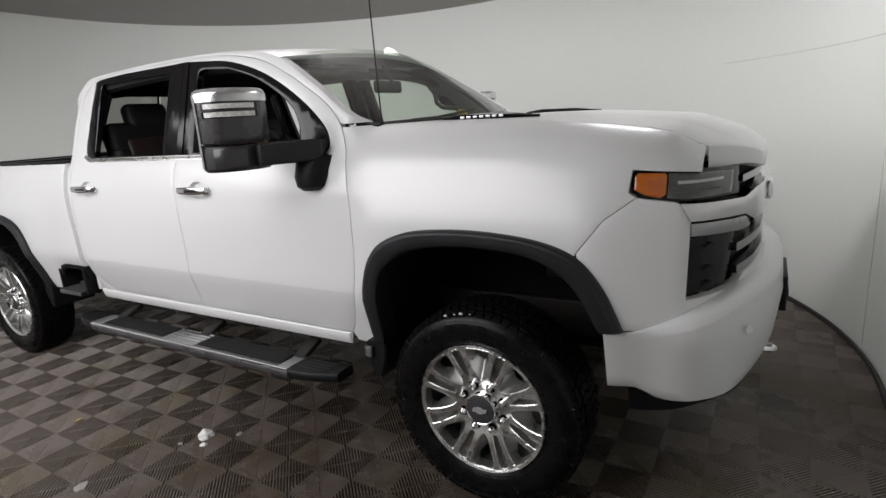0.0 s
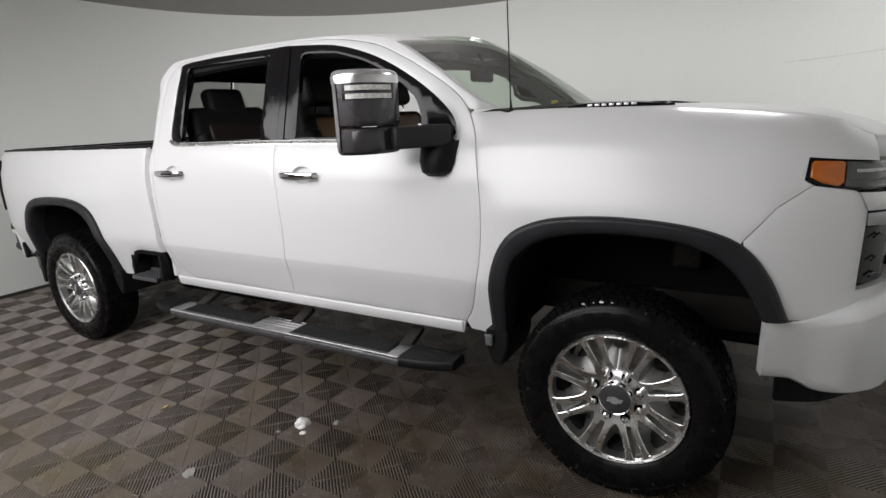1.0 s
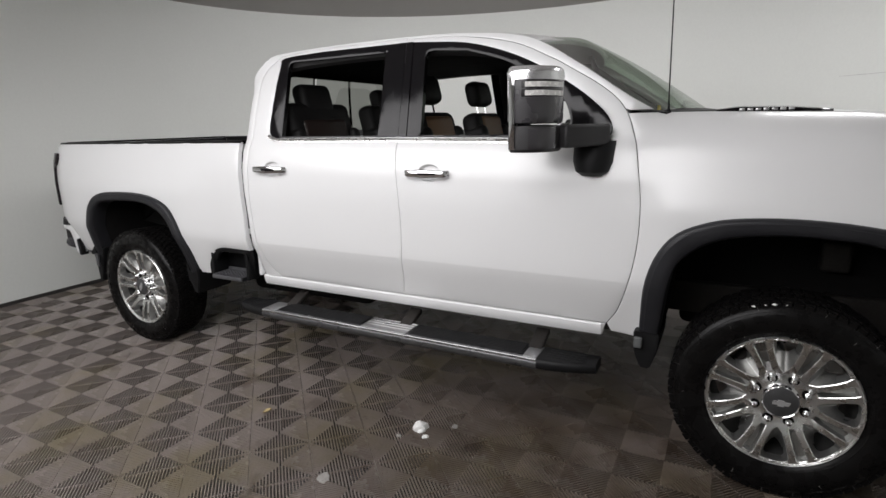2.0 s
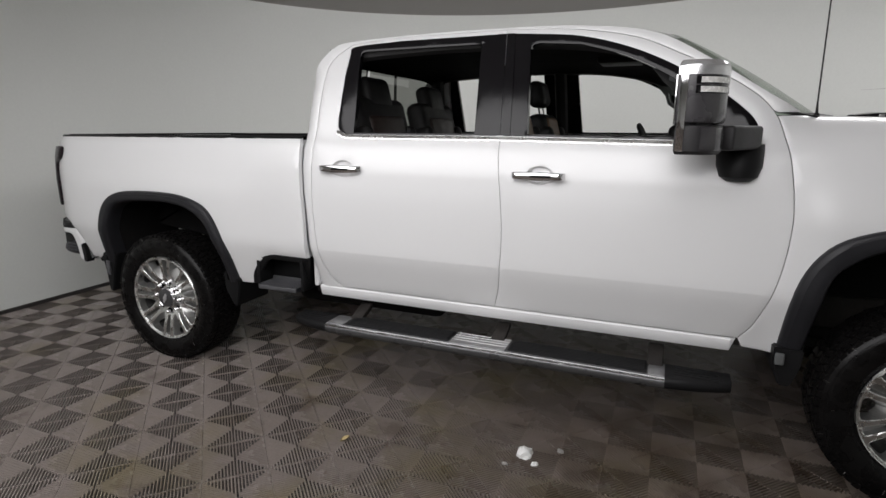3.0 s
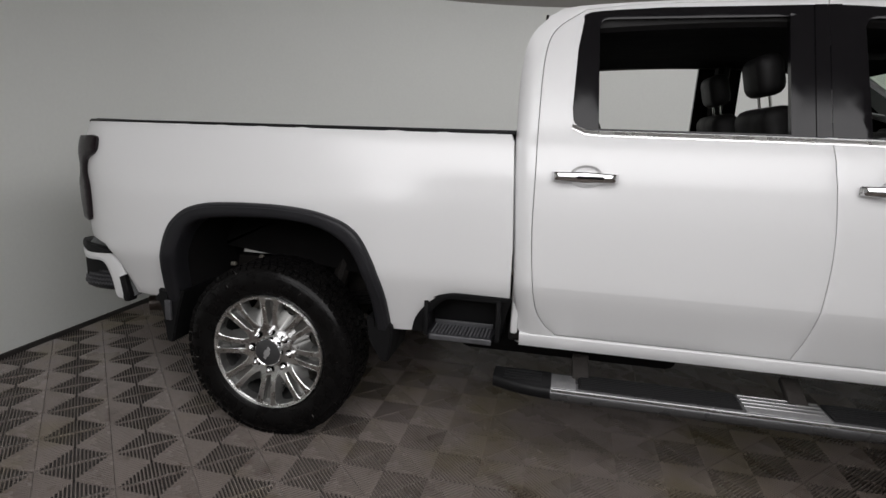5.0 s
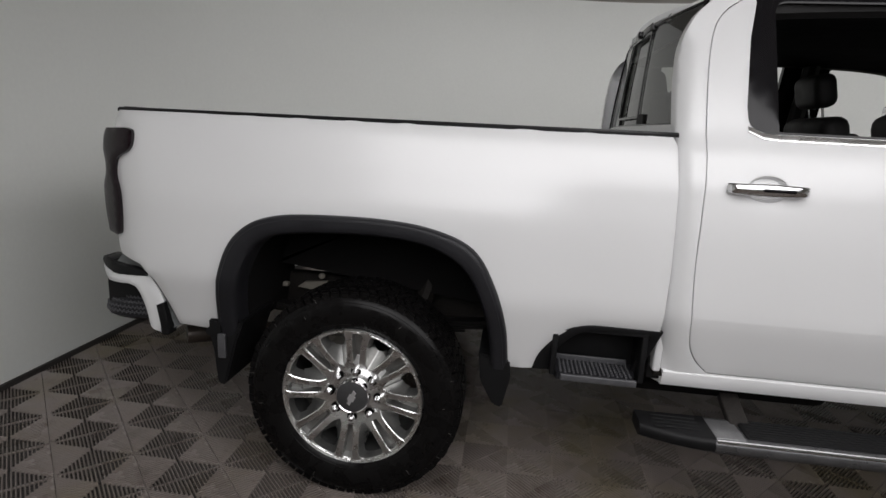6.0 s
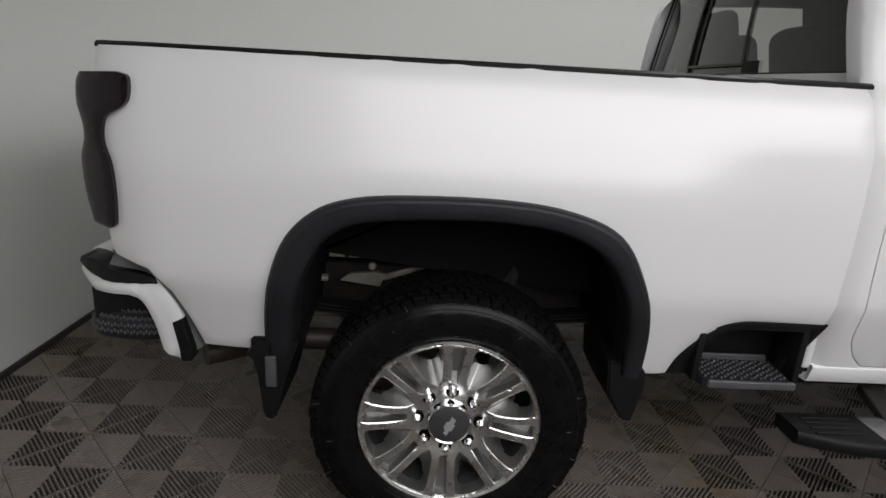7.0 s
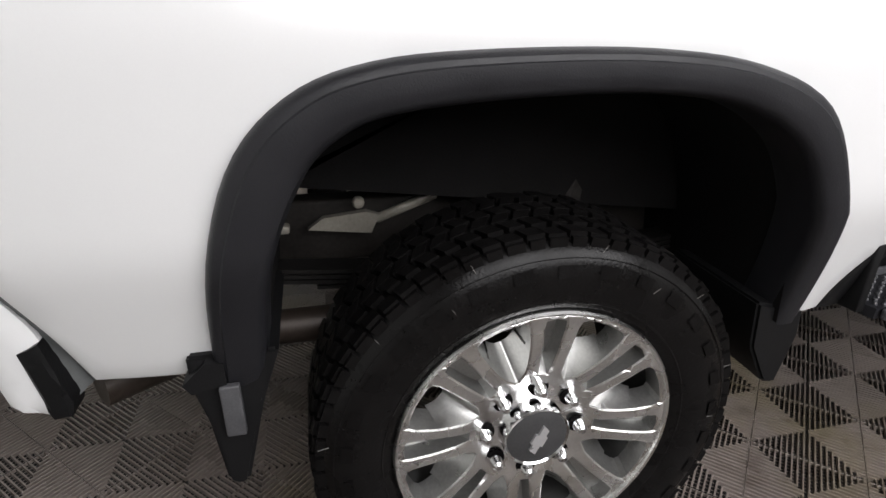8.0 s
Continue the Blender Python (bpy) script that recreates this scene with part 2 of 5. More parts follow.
def sheet(outline, f, holes=(), step=0.05, depth=0.02, lip=0.003, ring=0.008, flip=False, creases=()):
    """A curved panel: a flat outline with holes, filled, laid on the surface f(u, v, inward), with rolled edges turned in by depth."""
    from mathutils.geometry import delaunay_2d_cdt
    loops = [split([tuple(map(float, q)) for q in lp], step) for lp in (outline, *holes)]
    pts, edges = [], []
    for lp in loops:
        k = len(pts)
        pts += lp
        edges += [(k + i, k + (i + 1) % len(lp)) for i in range(len(lp))]
    o = np.array(loops[0])
    gx, gy = np.meshgrid(np.arange(o[:, 0].min(), o[:, 0].max(), step), np.arange(o[:, 1].min(), o[:, 1].max(), step))
    gx[1::2] += step / 2
    cand = np.c_[gx.ravel(), gy.ravel()]

    def keep(c, gap):
        ok = within(loops[0], c) & (nearest(loops[0], c) > gap)
        for h in loops[1:]:
            ok &= ~within(h, c) & (nearest(h, c) > gap)
        return c[ok]

    inner = []
    if ring:
        for lp in loops:
            a = np.array(lp)
            tan = np.roll(a, -1, 0) - np.roll(a, 1, 0)
            nor = np.c_[-tan[:, 1], tan[:, 0]] / np.maximum(1e-9, np.linalg.norm(tan, axis=1))[:, None]
            for sgn in (1, -1):
                inner += [tuple(q) for q in keep(a + sgn * ring * nor, ring * 0.8)]
    gap = max(step * 0.45, ring * 1.6)
    for level in creases:
        cand = cand[np.abs(cand[:, 1] - level) > step * 0.5]
    pts += inner + [tuple(q) for q in keep(cand, gap)]
    for level in creases:
        for dz in (-0.005, 0.005):
            pts += [tuple(q) for q in keep(np.c_[np.arange(o[:, 0].min(), o[:, 0].max(), step * 0.6), np.full(len(np.arange(o[:, 0].min(), o[:, 0].max(), step * 0.6)), level + dz)], gap * 0.6)]
    v, _, fc, *_ = delaunay_2d_cdt([Vector(q) for q in pts], edges, [], 0, 1e-5)
    va = np.array([tuple(q) for q in v])
    cen = np.array([va[list(t)].mean(0) for t in fc])
    ok = within(loops[0], cen)
    for h in loops[1:]:
        ok &= ~within(h, cen)
    fc = [t for t, good in zip(fc, ok) if good]
    count = {}
    for t in fc:
        for i in range(3):
            key = frozenset((t[i], t[(i + 1) % 3]))
            count[key] = count.get(key, 0) + 1
    edge = {i for k, c in count.items() if c == 1 for i in k}
    bm = bmesh.new()
    bv = [bm.verts.new(f(q[0], q[1], lip if i in edge else 0.0)) for i, q in enumerate(v)]
    back = {}
    for i in edge:
        q = np.array(v[i])
        back[i] = bm.verts.new(f(q[0], q[1], depth + lip))
    for t in fc:
        t = list(t)
        a, b, c = (np.array(v[i]) for i in t)
        if (b[0] - a[0]) * (c[1] - a[1]) - (b[1] - a[1]) * (c[0] - a[0]) < 0:
            t.reverse()
        try:
            bm.faces.new([bv[i] for i in (reversed(t) if flip else t)])
        except ValueError:
            continue
        if depth:
            for i in range(3):
                p, q = t[i], t[(i + 1) % 3]
                if count[frozenset((p, q))] == 1:
                    quad = [bv[q], bv[p], back[p], back[q]]
                    bm.faces.new(reversed(quad) if flip else quad)
    if not depth:
        for w in back.values():
            bm.verts.remove(w)
    return bm


def rbox(bm, centre, size, r=0.01, turn=None, seg=3):
    """Adds a box with rounded edges."""
    g = bmesh.ops.create_cube(bm, size=1)["verts"]
    m = Matrix.Translation(centre) @ (turn.to_4x4() if turn else Matrix()) @ Matrix.Diagonal((*size, 1))
    bmesh.ops.transform(bm, matrix=m, verts=g)
    if r:
        es = list({e for v in g for e in v.link_edges})
        bmesh.ops.bevel(bm, geom=es, offset=min(r, min(size) * 0.49), segments=seg, affect="EDGES", profile=0.5)
    return bm


def box(centre, size, r=0.01, turn=None, seg=3):
    return rbox(bmesh.new(), centre, size, r, turn, seg)


def tube(bm, pts, r, n=8, closed=False):
    """Adds a round bar along points; r is one radius or one for each point."""
    p = [Vector(q) for q in pts]
    rings = []
    for i, q in enumerate(p):
        a, b = p[i - 1] if i or closed else q, p[(i + 1) % len(p)] if i + 1 < len(p) or closed else q
        t = (b - a).normalized()
        u = t.orthogonal().normalized() if not rings else (up - t * up.dot(t)).normalized()
        up, w = u, t.cross(u)
        rr = r[i] if isinstance(r, (list, tuple)) else r
        rings.append([bm.verts.new(q + (u * math.cos(k * math.tau / n) + w * math.sin(k * math.tau / n)) * rr) for k in range(n)])
    for i in range(len(rings) - (0 if closed else 1)):
        a, b = rings[i], rings[(i + 1) % len(rings)]
        for k in range(n):
            bm.faces.new((a[k], a[(k + 1) % n], b[(k + 1) % n], b[k]))
    if not closed:
        bm.faces.new(list(reversed(rings[0])))
        bm.faces.new(rings[-1])
    return bm


def lathe(bm, prof, n=64, closed=False):
    """Adds a body turned about the y axis from (radius, y) points."""
    rings = [[bm.verts.new((r * math.cos(k * math.tau / n), y, r * math.sin(k * math.tau / n))) for k in range(n)] for r, y in prof]
    for i in range(len(rings) - (0 if closed else 1)):
        a, b = rings[i], rings[(i + 1) % len(rings)]
        for k in range(n):
            bm.faces.new((a[k], b[k], b[(k + 1) % n], a[(k + 1) % n]))
    return bm


def loft(rows, flip=False):
    """A skin over rows of points of equal count."""
    bm = bmesh.new()
    v = [[bm.verts.new(q) for q in row] for row in rows]
    for a, b in zip(v, v[1:]):
        for k in range(len(a) - 1):
            quad = (a[k], a[k + 1], b[k + 1], b[k])
            bm.faces.new(reversed(quad) if flip else quad)
    return bm


def thick(bm, d):
    """Gives a skin a thickness d against its normals."""
    bm.normal_update()
    bmesh.ops.solidify(bm, geom=bm.faces[:], thickness=d)
    return bm


def prism(bm, poly, place, a, b):
    """Adds a straight bar of the outline poly from a to b; place(u, v, w) gives the point."""
    lo, hi = [bm.verts.new(place(u, v, a)) for u, v in poly], [bm.verts.new(place(u, v, b)) for u, v in poly]
    k = len(poly)
    for i in range(k):
        bm.faces.new((lo[i], lo[(i + 1) % k], hi[(i + 1) % k], hi[i]))
    bm.faces.new(list(reversed(lo)))
    bm.faces.new(hi)
    bmesh.ops.recalc_face_normals(bm, faces=bm.faces[:])
    return bm


def group_of(name, parent=None, at=(0, 0, 0)):
    e = new(name)
    e.location = at
    if parent:
        e.parent = parent
    return e


# ---- the booth: wall, ceiling, floor ----
CX, CY, RX, RY, NEAR = 1.8, 0.7, 3.8, 3.25, -5.6


def plan_of_booth(off=0.0, n=96):
    pts = [(CX + RX + off, NEAR - off), (CX + RX + off, NEAR / 2)]
    pts += [(CX + (RX + off) * math.cos(a), CY + (RY + off) * math.sin(a)) for a in np.linspace(0, math.pi, n)]
    return pts + [(CX - RX - off, NEAR / 2), (CX - RX - off, NEAR - off)]


def booth():
    inner, outer = plan_of_booth(), plan_of_booth(0.12)
    bm = loft([[(x, y, z) for x, y in inner] for z in (-0.03, 0.3, CEIL - 0.3, CEIL)], flip=True)
    for w in (loft([[(x, y, z) for x, y in outer] for z in (-0.03, CEIL)]),):
        me = bpy.data.meshes.new("tmp")
        w.to_mesh(me)
        bm.from_mesh(me)
        w.free()
    tagged(finish("wall_curved", bm, WALL, angle=60), "smooth pale grey curved booth wall", "wall", "", "structure")
    # unseen wall behind the camera, added for bounced light and reflections
    bm = box((CX, NEAR - 0.06, CEIL / 2), (2 * RX + 0.3, 0.12, CEIL + 0.06), 0.004)
    tagged(finish("unseen_bounce_wall", bm, WALL), "unseen pale wall added to close the booth and bounce light", "wall", "", "structure")
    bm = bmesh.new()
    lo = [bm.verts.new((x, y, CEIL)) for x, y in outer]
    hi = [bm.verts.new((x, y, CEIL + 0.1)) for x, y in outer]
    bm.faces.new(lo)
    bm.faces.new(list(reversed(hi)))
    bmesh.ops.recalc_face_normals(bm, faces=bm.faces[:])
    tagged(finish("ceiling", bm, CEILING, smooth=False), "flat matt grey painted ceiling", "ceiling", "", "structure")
    rows = [[(CX + (x - CX) * k, CY + (y - CY) * k if y > CY else y, z) for x, y in inner] for k, z in ((0.9995, 0.012), (0.996, 0.03), (0.9925, 0.028), (0.992, -0.02))]
    tagged(finish("baseboard", loft(rows, flip=False), SKIRT), "thin dark skirting strip at the wall foot", "skirting", "", "structure")
    # fine vertical and level joints of the wall lining
    for a in (0.16,):
        x, y = CX + (RX - 0.002) * math.cos(a), CY + (RY - 0.002) * math.sin(a)
        t = Matrix.Rotation(math.atan2(math.sin(a) / RY, math.cos(a) / RX), 3, "Z")
        tagged(finish("trim", box((x, y, CEIL / 2), (0.003, 0.006, CEIL - 0.1), 0, t), WALL), "fine upright joint in the wall lining", "wall joint", "", "structure")
    rows = [[(CX + (RX - d) * math.cos(a), CY + (RY - d) * math.sin(a), z) for a in np.linspace(-0.1, 0.75, 40)] for d, z in ((0.001, 1.872), (0.002, 1.873), (0.002, 1.876), (0.001, 1.877))]
    tagged(finish("trim", loft(rows, flip=True), JOINT), "thin level joint line in the wall lining", "wall joint", "", "structure")
    for x, y, w, d, watts, tip in LAMPS:
        turn = Matrix.Rotation(radians(tip), 4, "X")
        drop = d / 2 * math.sin(radians(tip)) + (0.06 if tip else 0.0)
        lamp = tagged(group_of("ceiling_light", None, (x, y, CEIL - drop - (0.0 if tip else 0.032))), "unseen white panel lamp hung tipped to light the booth" if tip else "unseen white panel lamp added as fill on the ceiling", "lamp", "ceiling lights")
        bm = bmesh.new()
        for sx, sy, cx, cy in ((w + 0.06, 0.03, 0, d / 2 + 0.015), (w + 0.06, 0.03, 0, -d / 2 - 0.015), (0.03, d, w / 2 + 0.015, 0), (0.03, d, -w / 2 - 0.015, 0)):
            rbox(bm, (cx, cy, -0.02), (sx, sy, 0.04), 0.003)
        bmesh.ops.transform(bm, matrix=turn, verts=bm.verts)
        part("frame", bm, GREYTRIM, lamp)
        bm = box((0, 0, -0.012), (w, d, 0.016), 0)
        bmesh.ops.transform(bm, matrix=turn, verts=bm.verts)
        part("diffuser", bm, LAMPGLOW, lamp)
        bm = box((0, 0, 0.014), (w, d, 0.030), 0.003)
        bmesh.ops.transform(bm, matrix=turn, verts=bm.verts)
        part("housing", bm, GREYTRIM, lamp)
        # rods added so that the tipped panels don't float
        if tip:
            for cx in (-w / 2 - 0.015, w / 2 + 0.015):
                part("hanger", tube(bmesh.new(), [(cx, 0, -0.01), (cx, 0, drop)], 0.008, 8), GREYTRIM, lamp)
        data = bpy.data.lights.new("panel_light", "AREA")
        data.shape, data.size, data.size_y, data.energy, data.color = "RECTANGLE", w, d, watts, (1.0, 0.982, 1.0)
        ob = new("panel_light", data)
        ob.matrix_world = Matrix.Translation((x, y, CEIL - drop - (0.0 if tip else 0.032))) @ turn @ Matrix.Translation((0, 0, -0.045))


booth()

# ---- the truck's outer surface ----
ZS = (0.50, 0.545, 0.60, 0.64, 0.72, 0.81, 0.840, 0.95, 1.15, 1.30, 1.40, 1.46, 1.95, 2.04)
WS = (0.862, 0.878, 0.892, 0.904, 0.927, 0.954, 0.963, 0.9650, 0.968, 0.958, 0.932, 0.897, 0.735, 0.700)
FZ = (1.30, 1.40, 1.46, 1.50, 1.53, 1.55, 1.562, 1.57)
FW = (0.958, 0.940, 0.910, 0.880, 0.845, 0.805, 0.765, 0.72)
TOPX = (3.30, 3.46, 3.80, 4.20, 4.45, 4.62, 4.70, 4.77, 4.87, 4.965, 5.0)
TOPZ = (1.573, 1.570, 1.562, 1.552, 1.527, 1.503, 1.482, 1.440, 1.400, 1.358, 1.35)


def ease(a, b, x):
    t = min(1.0, max(0.0, (x - a) / (b - a)))
    return t * t * (3 - 2 * t)


def fender_top(x):
    return float(np.interp(x, TOPX, TOPZ))


def W(x, z):
    """Half the truck's width at x and z."""
    if x > 3.3 and z > 1.28:
        drop = 1.566 - fender_top(x)
        zz = z + drop * ease(1.2, fender_top(x), z)
        w = float(np.interp(zz, FZ, FW)) if zz > 1.30 else float(np.interp(z, ZS, WS))
        k = ease(3.38, 3.56, x)
        w = k * w + (1 - k) * max(float(np.interp(z, ZS, WS)), 0)
    else:
        w = float(np.interp(z, ZS, WS))
    w += 0.030 * ease(1.36, 1.10, z) * ease(-1.05, -0.62, x) * ease(0.86, 0.52, x)
    w += 0.030 * ease(1.40, 1.14, z) * ease(3.40, 3.62, x) * ease(4.78, 4.45, x)
    w -= 0.012 * ease(0.82, 0.60, z) * ease(0.80, 1.10, x) * ease(3.60, 3.35, x)
    if x > 4.45:
        w -= 0.13 * ((x - 4.45) / 0.4) ** 2
    if x < -0.80:
        w -= 0.06 * ((-0.80 - x) / 0.2) ** 2
    return w


def rail_z(x):
    return 1.4435 + 0.0050 * (x + 1.0)


def side(s, out=0.0):
    return lambda x, z, d: (x, s * (W(x, z) - d + out), z)


ARCH_F = crv([(3.468, 0.565), (3.494, 0.875), (3.580, 1.058), (3.73, 1.139), (3.92, 1.164), (4.13, 1.162), (4.32, 1.137), (4.445, 1.085), (4.528, 0.982), (4.59, 0.835)], 5)
ARCH_F_IN = crv([(3.553, 0.565), (3.598, 0.90), (3.662, 1.005), (3.781, 1.071), (3.958, 1.098), (4.14, 1.096), (4.27, 1.078), (4.375, 1.03), (4.45, 0.95), (4.51, 0.835)], 5)
ARCH_R = crv([(-0.558, 0.59), (-0.535, 0.80), (-0.485, 0.963), (-0.402, 1.055), (-0.29, 1.098), (-0.12, 1.113), (0.11, 1.113), (0.29, 1.090), (0.43, 1.030), (0.512, 0.905), (0.562, 0.75), (0.583, 0.572)], 5)
ARCH_R_IN = crv([(-0.475, 0.59), (-0.447, 0.80), (-0.393, 0.94), (-0.335, 1.003), (-0.25, 1.033), (-0.07, 1.049), (0.12, 1.050), (0.275, 1.027), (0.39, 0.965), (0.455, 0.87), (0.497, 0.73), (0.515, 0.572)], 5)
mid_arch = lambda a, b: [tuple((np.array(p) * 0.6 + np.array(q) * 0.4)) for p, q in zip(a, b)]
CUT_B = crv([(2.195, 1.978), (2.200, 1.94), (2.222, 1.46), (2.258, 1.11), (2.260, 0.91), (2.243, 0.73), (2.213, 0.615)], 4)
CUT_F = crv([(3.03, 1.812), (3.25, 1.682), (3.355, 1.585), (3.405, 1.47), (3.432, 1.36), (3.456, 1.15), (3.438, 0.92), (3.380, 0.71), (3.325, 0.615)], 5)
CUT_R = crv([(1.300, 0.615), (1.245, 0.672), (1.206, 0.77), (1.180, 1.03), (1.176, 1.32), (1.172, 1.50), (1.176, 1.75), (1.212, 1.870), (1.325, 1.950)], 5)
CUT_TOP_R = crv([(1.325, 1.950), (1.52, 1.968), (1.76, 1.975), (2.195, 1.978)], 4)
CUT_TOP_F = crv([(2.195, 1.978), (2.50, 1.965), (2.80, 1.912), (3.03, 1.812)], 5)
ROOF_EDGE = crv([(1.195, 1.930), (1.300, 1.966), (1.76, 1.9865), (2.2, 1.9895), (2.56, 1.9775), (2.88, 1.928), (3.13, 1.792), (3.33, 1.660), (3.46, 1.580)], 6)


def grown(path, d):
    """A path shifted to its left by d."""
    a = np.array(path)
    t = np.gradient(a, axis=0)
    nor = np.c_[-t[:, 1], t[:, 0]] / np.maximum(1e-9, np.linalg.norm(t, axis=1))[:, None]
    return [tuple(q) for q in a + d * nor]


def flare(s, outer, inner):
    """The moulding round a wheel arch, from its outer to its inner edge."""
    rows = []
    for p, q in zip(outer, inner):
        row = []
        for t, o in ((0.0, -0.02), (0.0, 0.010), (0.05, 0.021), (0.13, 0.0275), (0.24, 0.0295), (0.27, 0.0325), (0.55, 0.034), (0.80, 0.031), (0.92, 0.024), (1.0, 0.006), (1.0, -0.07)):
            x, z = p[0] + (q[0] - p[0]) * t, p[1] + (q[1] - p[1]) * t
            row.append((x, s * (W(x, z) + o), z))
        rows.append(row)
    bm = loft(rows, s < 0)
    for end in (rows[0], rows[-1]):
        bm.faces.new([bm.verts.new(v) for v in end])
    return bm


def mirror_sides(fn):
    for s in (-1, 1):
        fn(s)


truck = tagged(group_of("pickup_truck"), "white crew-cab pickup truck with chrome trim standing on the tiled floor", "truck")


# doors
def window_r():
    return crv([(1.362, 1.474), (1.312, 1.500), (1.300, 1.56)], 4) + [(1.304, 1.79)] + crv([(1.318, 1.90), (1.345, 1.940), (1.62, 1.957)], 4) + [(2.182, 1.961), (2.205, 1.474)]


def window_f():
    return [(2.238, 1.474), (2.213, 1.961)] + crv([(2.31, 1.955), (2.55, 1.932), (2.77, 1.872), (2.96, 1.788), (3.14, 1.680), (3.26, 1.585), (3.305, 1.525), (3.31, 1.48), (3.285, 1.462)], 4)


GLASS_R = [(1.405, 1.482)] + crv([(1.382, 1.88), (1.392, 1.905), (1.42, 1.912)], 3) + [(2.070, 1.918), (2.088, 1.482)]
GLASS_F = [(2.352, 1.482)] + crv([(2.322, 1.88), (2.335, 1.902), (2.37, 1.908)], 3) + crv([(2.56, 1.893), (2.76, 1.833), (2.94, 1.745), (3.06, 1.660), (3.115, 1.565), (3.125, 1.482)], 4)


def door(s, outline, hole, pane, handle_x, name_label):
    d = group_of("door", truck)
    tagged(d, name_label)
    # the side glass is wound down
    hx, hz = handle_x, 1.297
    cup = [(hx + 0.006 + 0.064 * math.cos(a), hz + 0.043 * math.sin(a)) for a in np.linspace(0, math.tau, 25)[:-1]]
    part("door_panel", sheet(outline, side(s), [hole, cup], 0.043, 0.03, 0.0016, 0.006, s > 0, (0.840,)), PAINT, d)
    part("window_frame", sheet(hole, side(s, -0.004), [pane], 0.045, 0.03, 0.002, 0.006, s > 0), GLOSS, d, "gloss black window frame")
    # black cover on the pillar between the doors
    if handle_x < 2:
        post = [(2.150, 1.961), (2.1965, 1.961), (2.2205, 1.476), (2.170, 1.476)]
    else:
        post = [(2.1982, 1.961), (2.240, 1.961), (2.270, 1.476), (2.2222, 1.476)]
    part("pillar_cover", sheet(post, side(s, 0.002), (), 0.06, 0.012, 0.001, 0, s > 0), GLOSS, d, "gloss black pillar cover")
    # dark inner card of the door
    low = [(x, min(z, 1.455)) for x, z in outline if z < 1.47]
    x0, x1 = min(p[0] for p in low) + 0.05, max(p[0] for p in low) - 0.06
    bm = box(((x0 + x1) / 2, s * 0.845, 1.05), (x1 - x0, 0.05, 0.78), 0.02)
    rbox(bm, ((x0 + x1) / 2 - 0.02, s * 0.81, 1.16), (x1 - x0 - 0.16, 0.08, 0.06), 0.02)
    part("inner_card", bm, CABIN, d, "black inner door card with armrest")
    # chrome belt strip
    lo, hi = min(p[0] for p in hole) + 0.004, max(p[0] for p in hole) + (0.0 if handle_x > 2 else 0.012)
    strip = []
    for x in np.linspace(lo, hi, 20):
        z = np.interp(x, (1.30, 1.36, 2.2, 3.31), (1.492, 1.464, 1.462, 1.448))
        strip.append([(x, s * (W(x, z) - 0.004), z - 0.013), (x, s * (W(x, z) + 0.010), z - 0.011), (x, s * (W(x, z) + 0.009), z - 0.006), (x, s * (W(x, z) - 0.004), z + 0.009), (x, s * (W(x, z) - 0.022), z + 0.012)])
    part("belt_strip", loft(strip, s > 0), POLISHED, d, "chrome window sill strip")
    # handle in its scooped cup
    y = W(hx, hz)
    bar = crv([(hx - 0.125, 0.012), (hx - 0.10, 0.036), (hx, 0.043), (hx + 0.10, 0.036), (hx + 0.125, 0.012)], 4)
    rows = []
    for x, o in bar:
        h = 0.0205 - 0.005 * abs(x - hx) / 0.125
        rows.append([(x, s * (y + o + 0.006 * math.cos(a)), hz + h * math.sin(a)) for a in np.linspace(0, math.tau, 13)])
    part("handle", loft(rows, s < 0), CHROME, d, "chrome pull handle", True, 60)
    rows = []
    for r, o in ((1.03, -0.004), (0.95, -0.010), (0.75, -0.022), (0.3, -0.026), (0.02, -0.026)):
        rows.append([(hx + 0.006 + 0.066 * r * math.cos(a), s * (W(hx, hz + 0.045 * r * math.sin(a)) + o), hz + 0.045 * r * math.sin(a)) for a in np.linspace(0, math.tau, 25)])
    part("handle_cup", loft(rows, s > 0), PAINT, d)
    part("handle_lock", box((hx + 0.02, s * (y + 0.0445), hz), (0.10, 0.012, 0.012), 0.004), GLOSS, d, "dark sensor pad")
    return d


OUT_R = grown(CUT_R, -0.0016) + grown(CUT_TOP_R, -0.0016)[1:-1] + grown(CUT_B, -0.0015) + [(1.6, 0.615)]
OUT_F = list(reversed(grown(CUT_B, 0.0015))) + grown(CUT_TOP_F, -0.0016)[1:-1] + grown(CUT_F, -0.0016) + [(2.8, 0.615)]


def doors(s):
    door(s, OUT_R, window_r(), GLASS_R, 1.365, "white rear passenger door with chrome handle")
    door(s, OUT_F, window_f(), GLASS_F, 2.428, "white front door with chrome handle")


mirror_sides(doors)


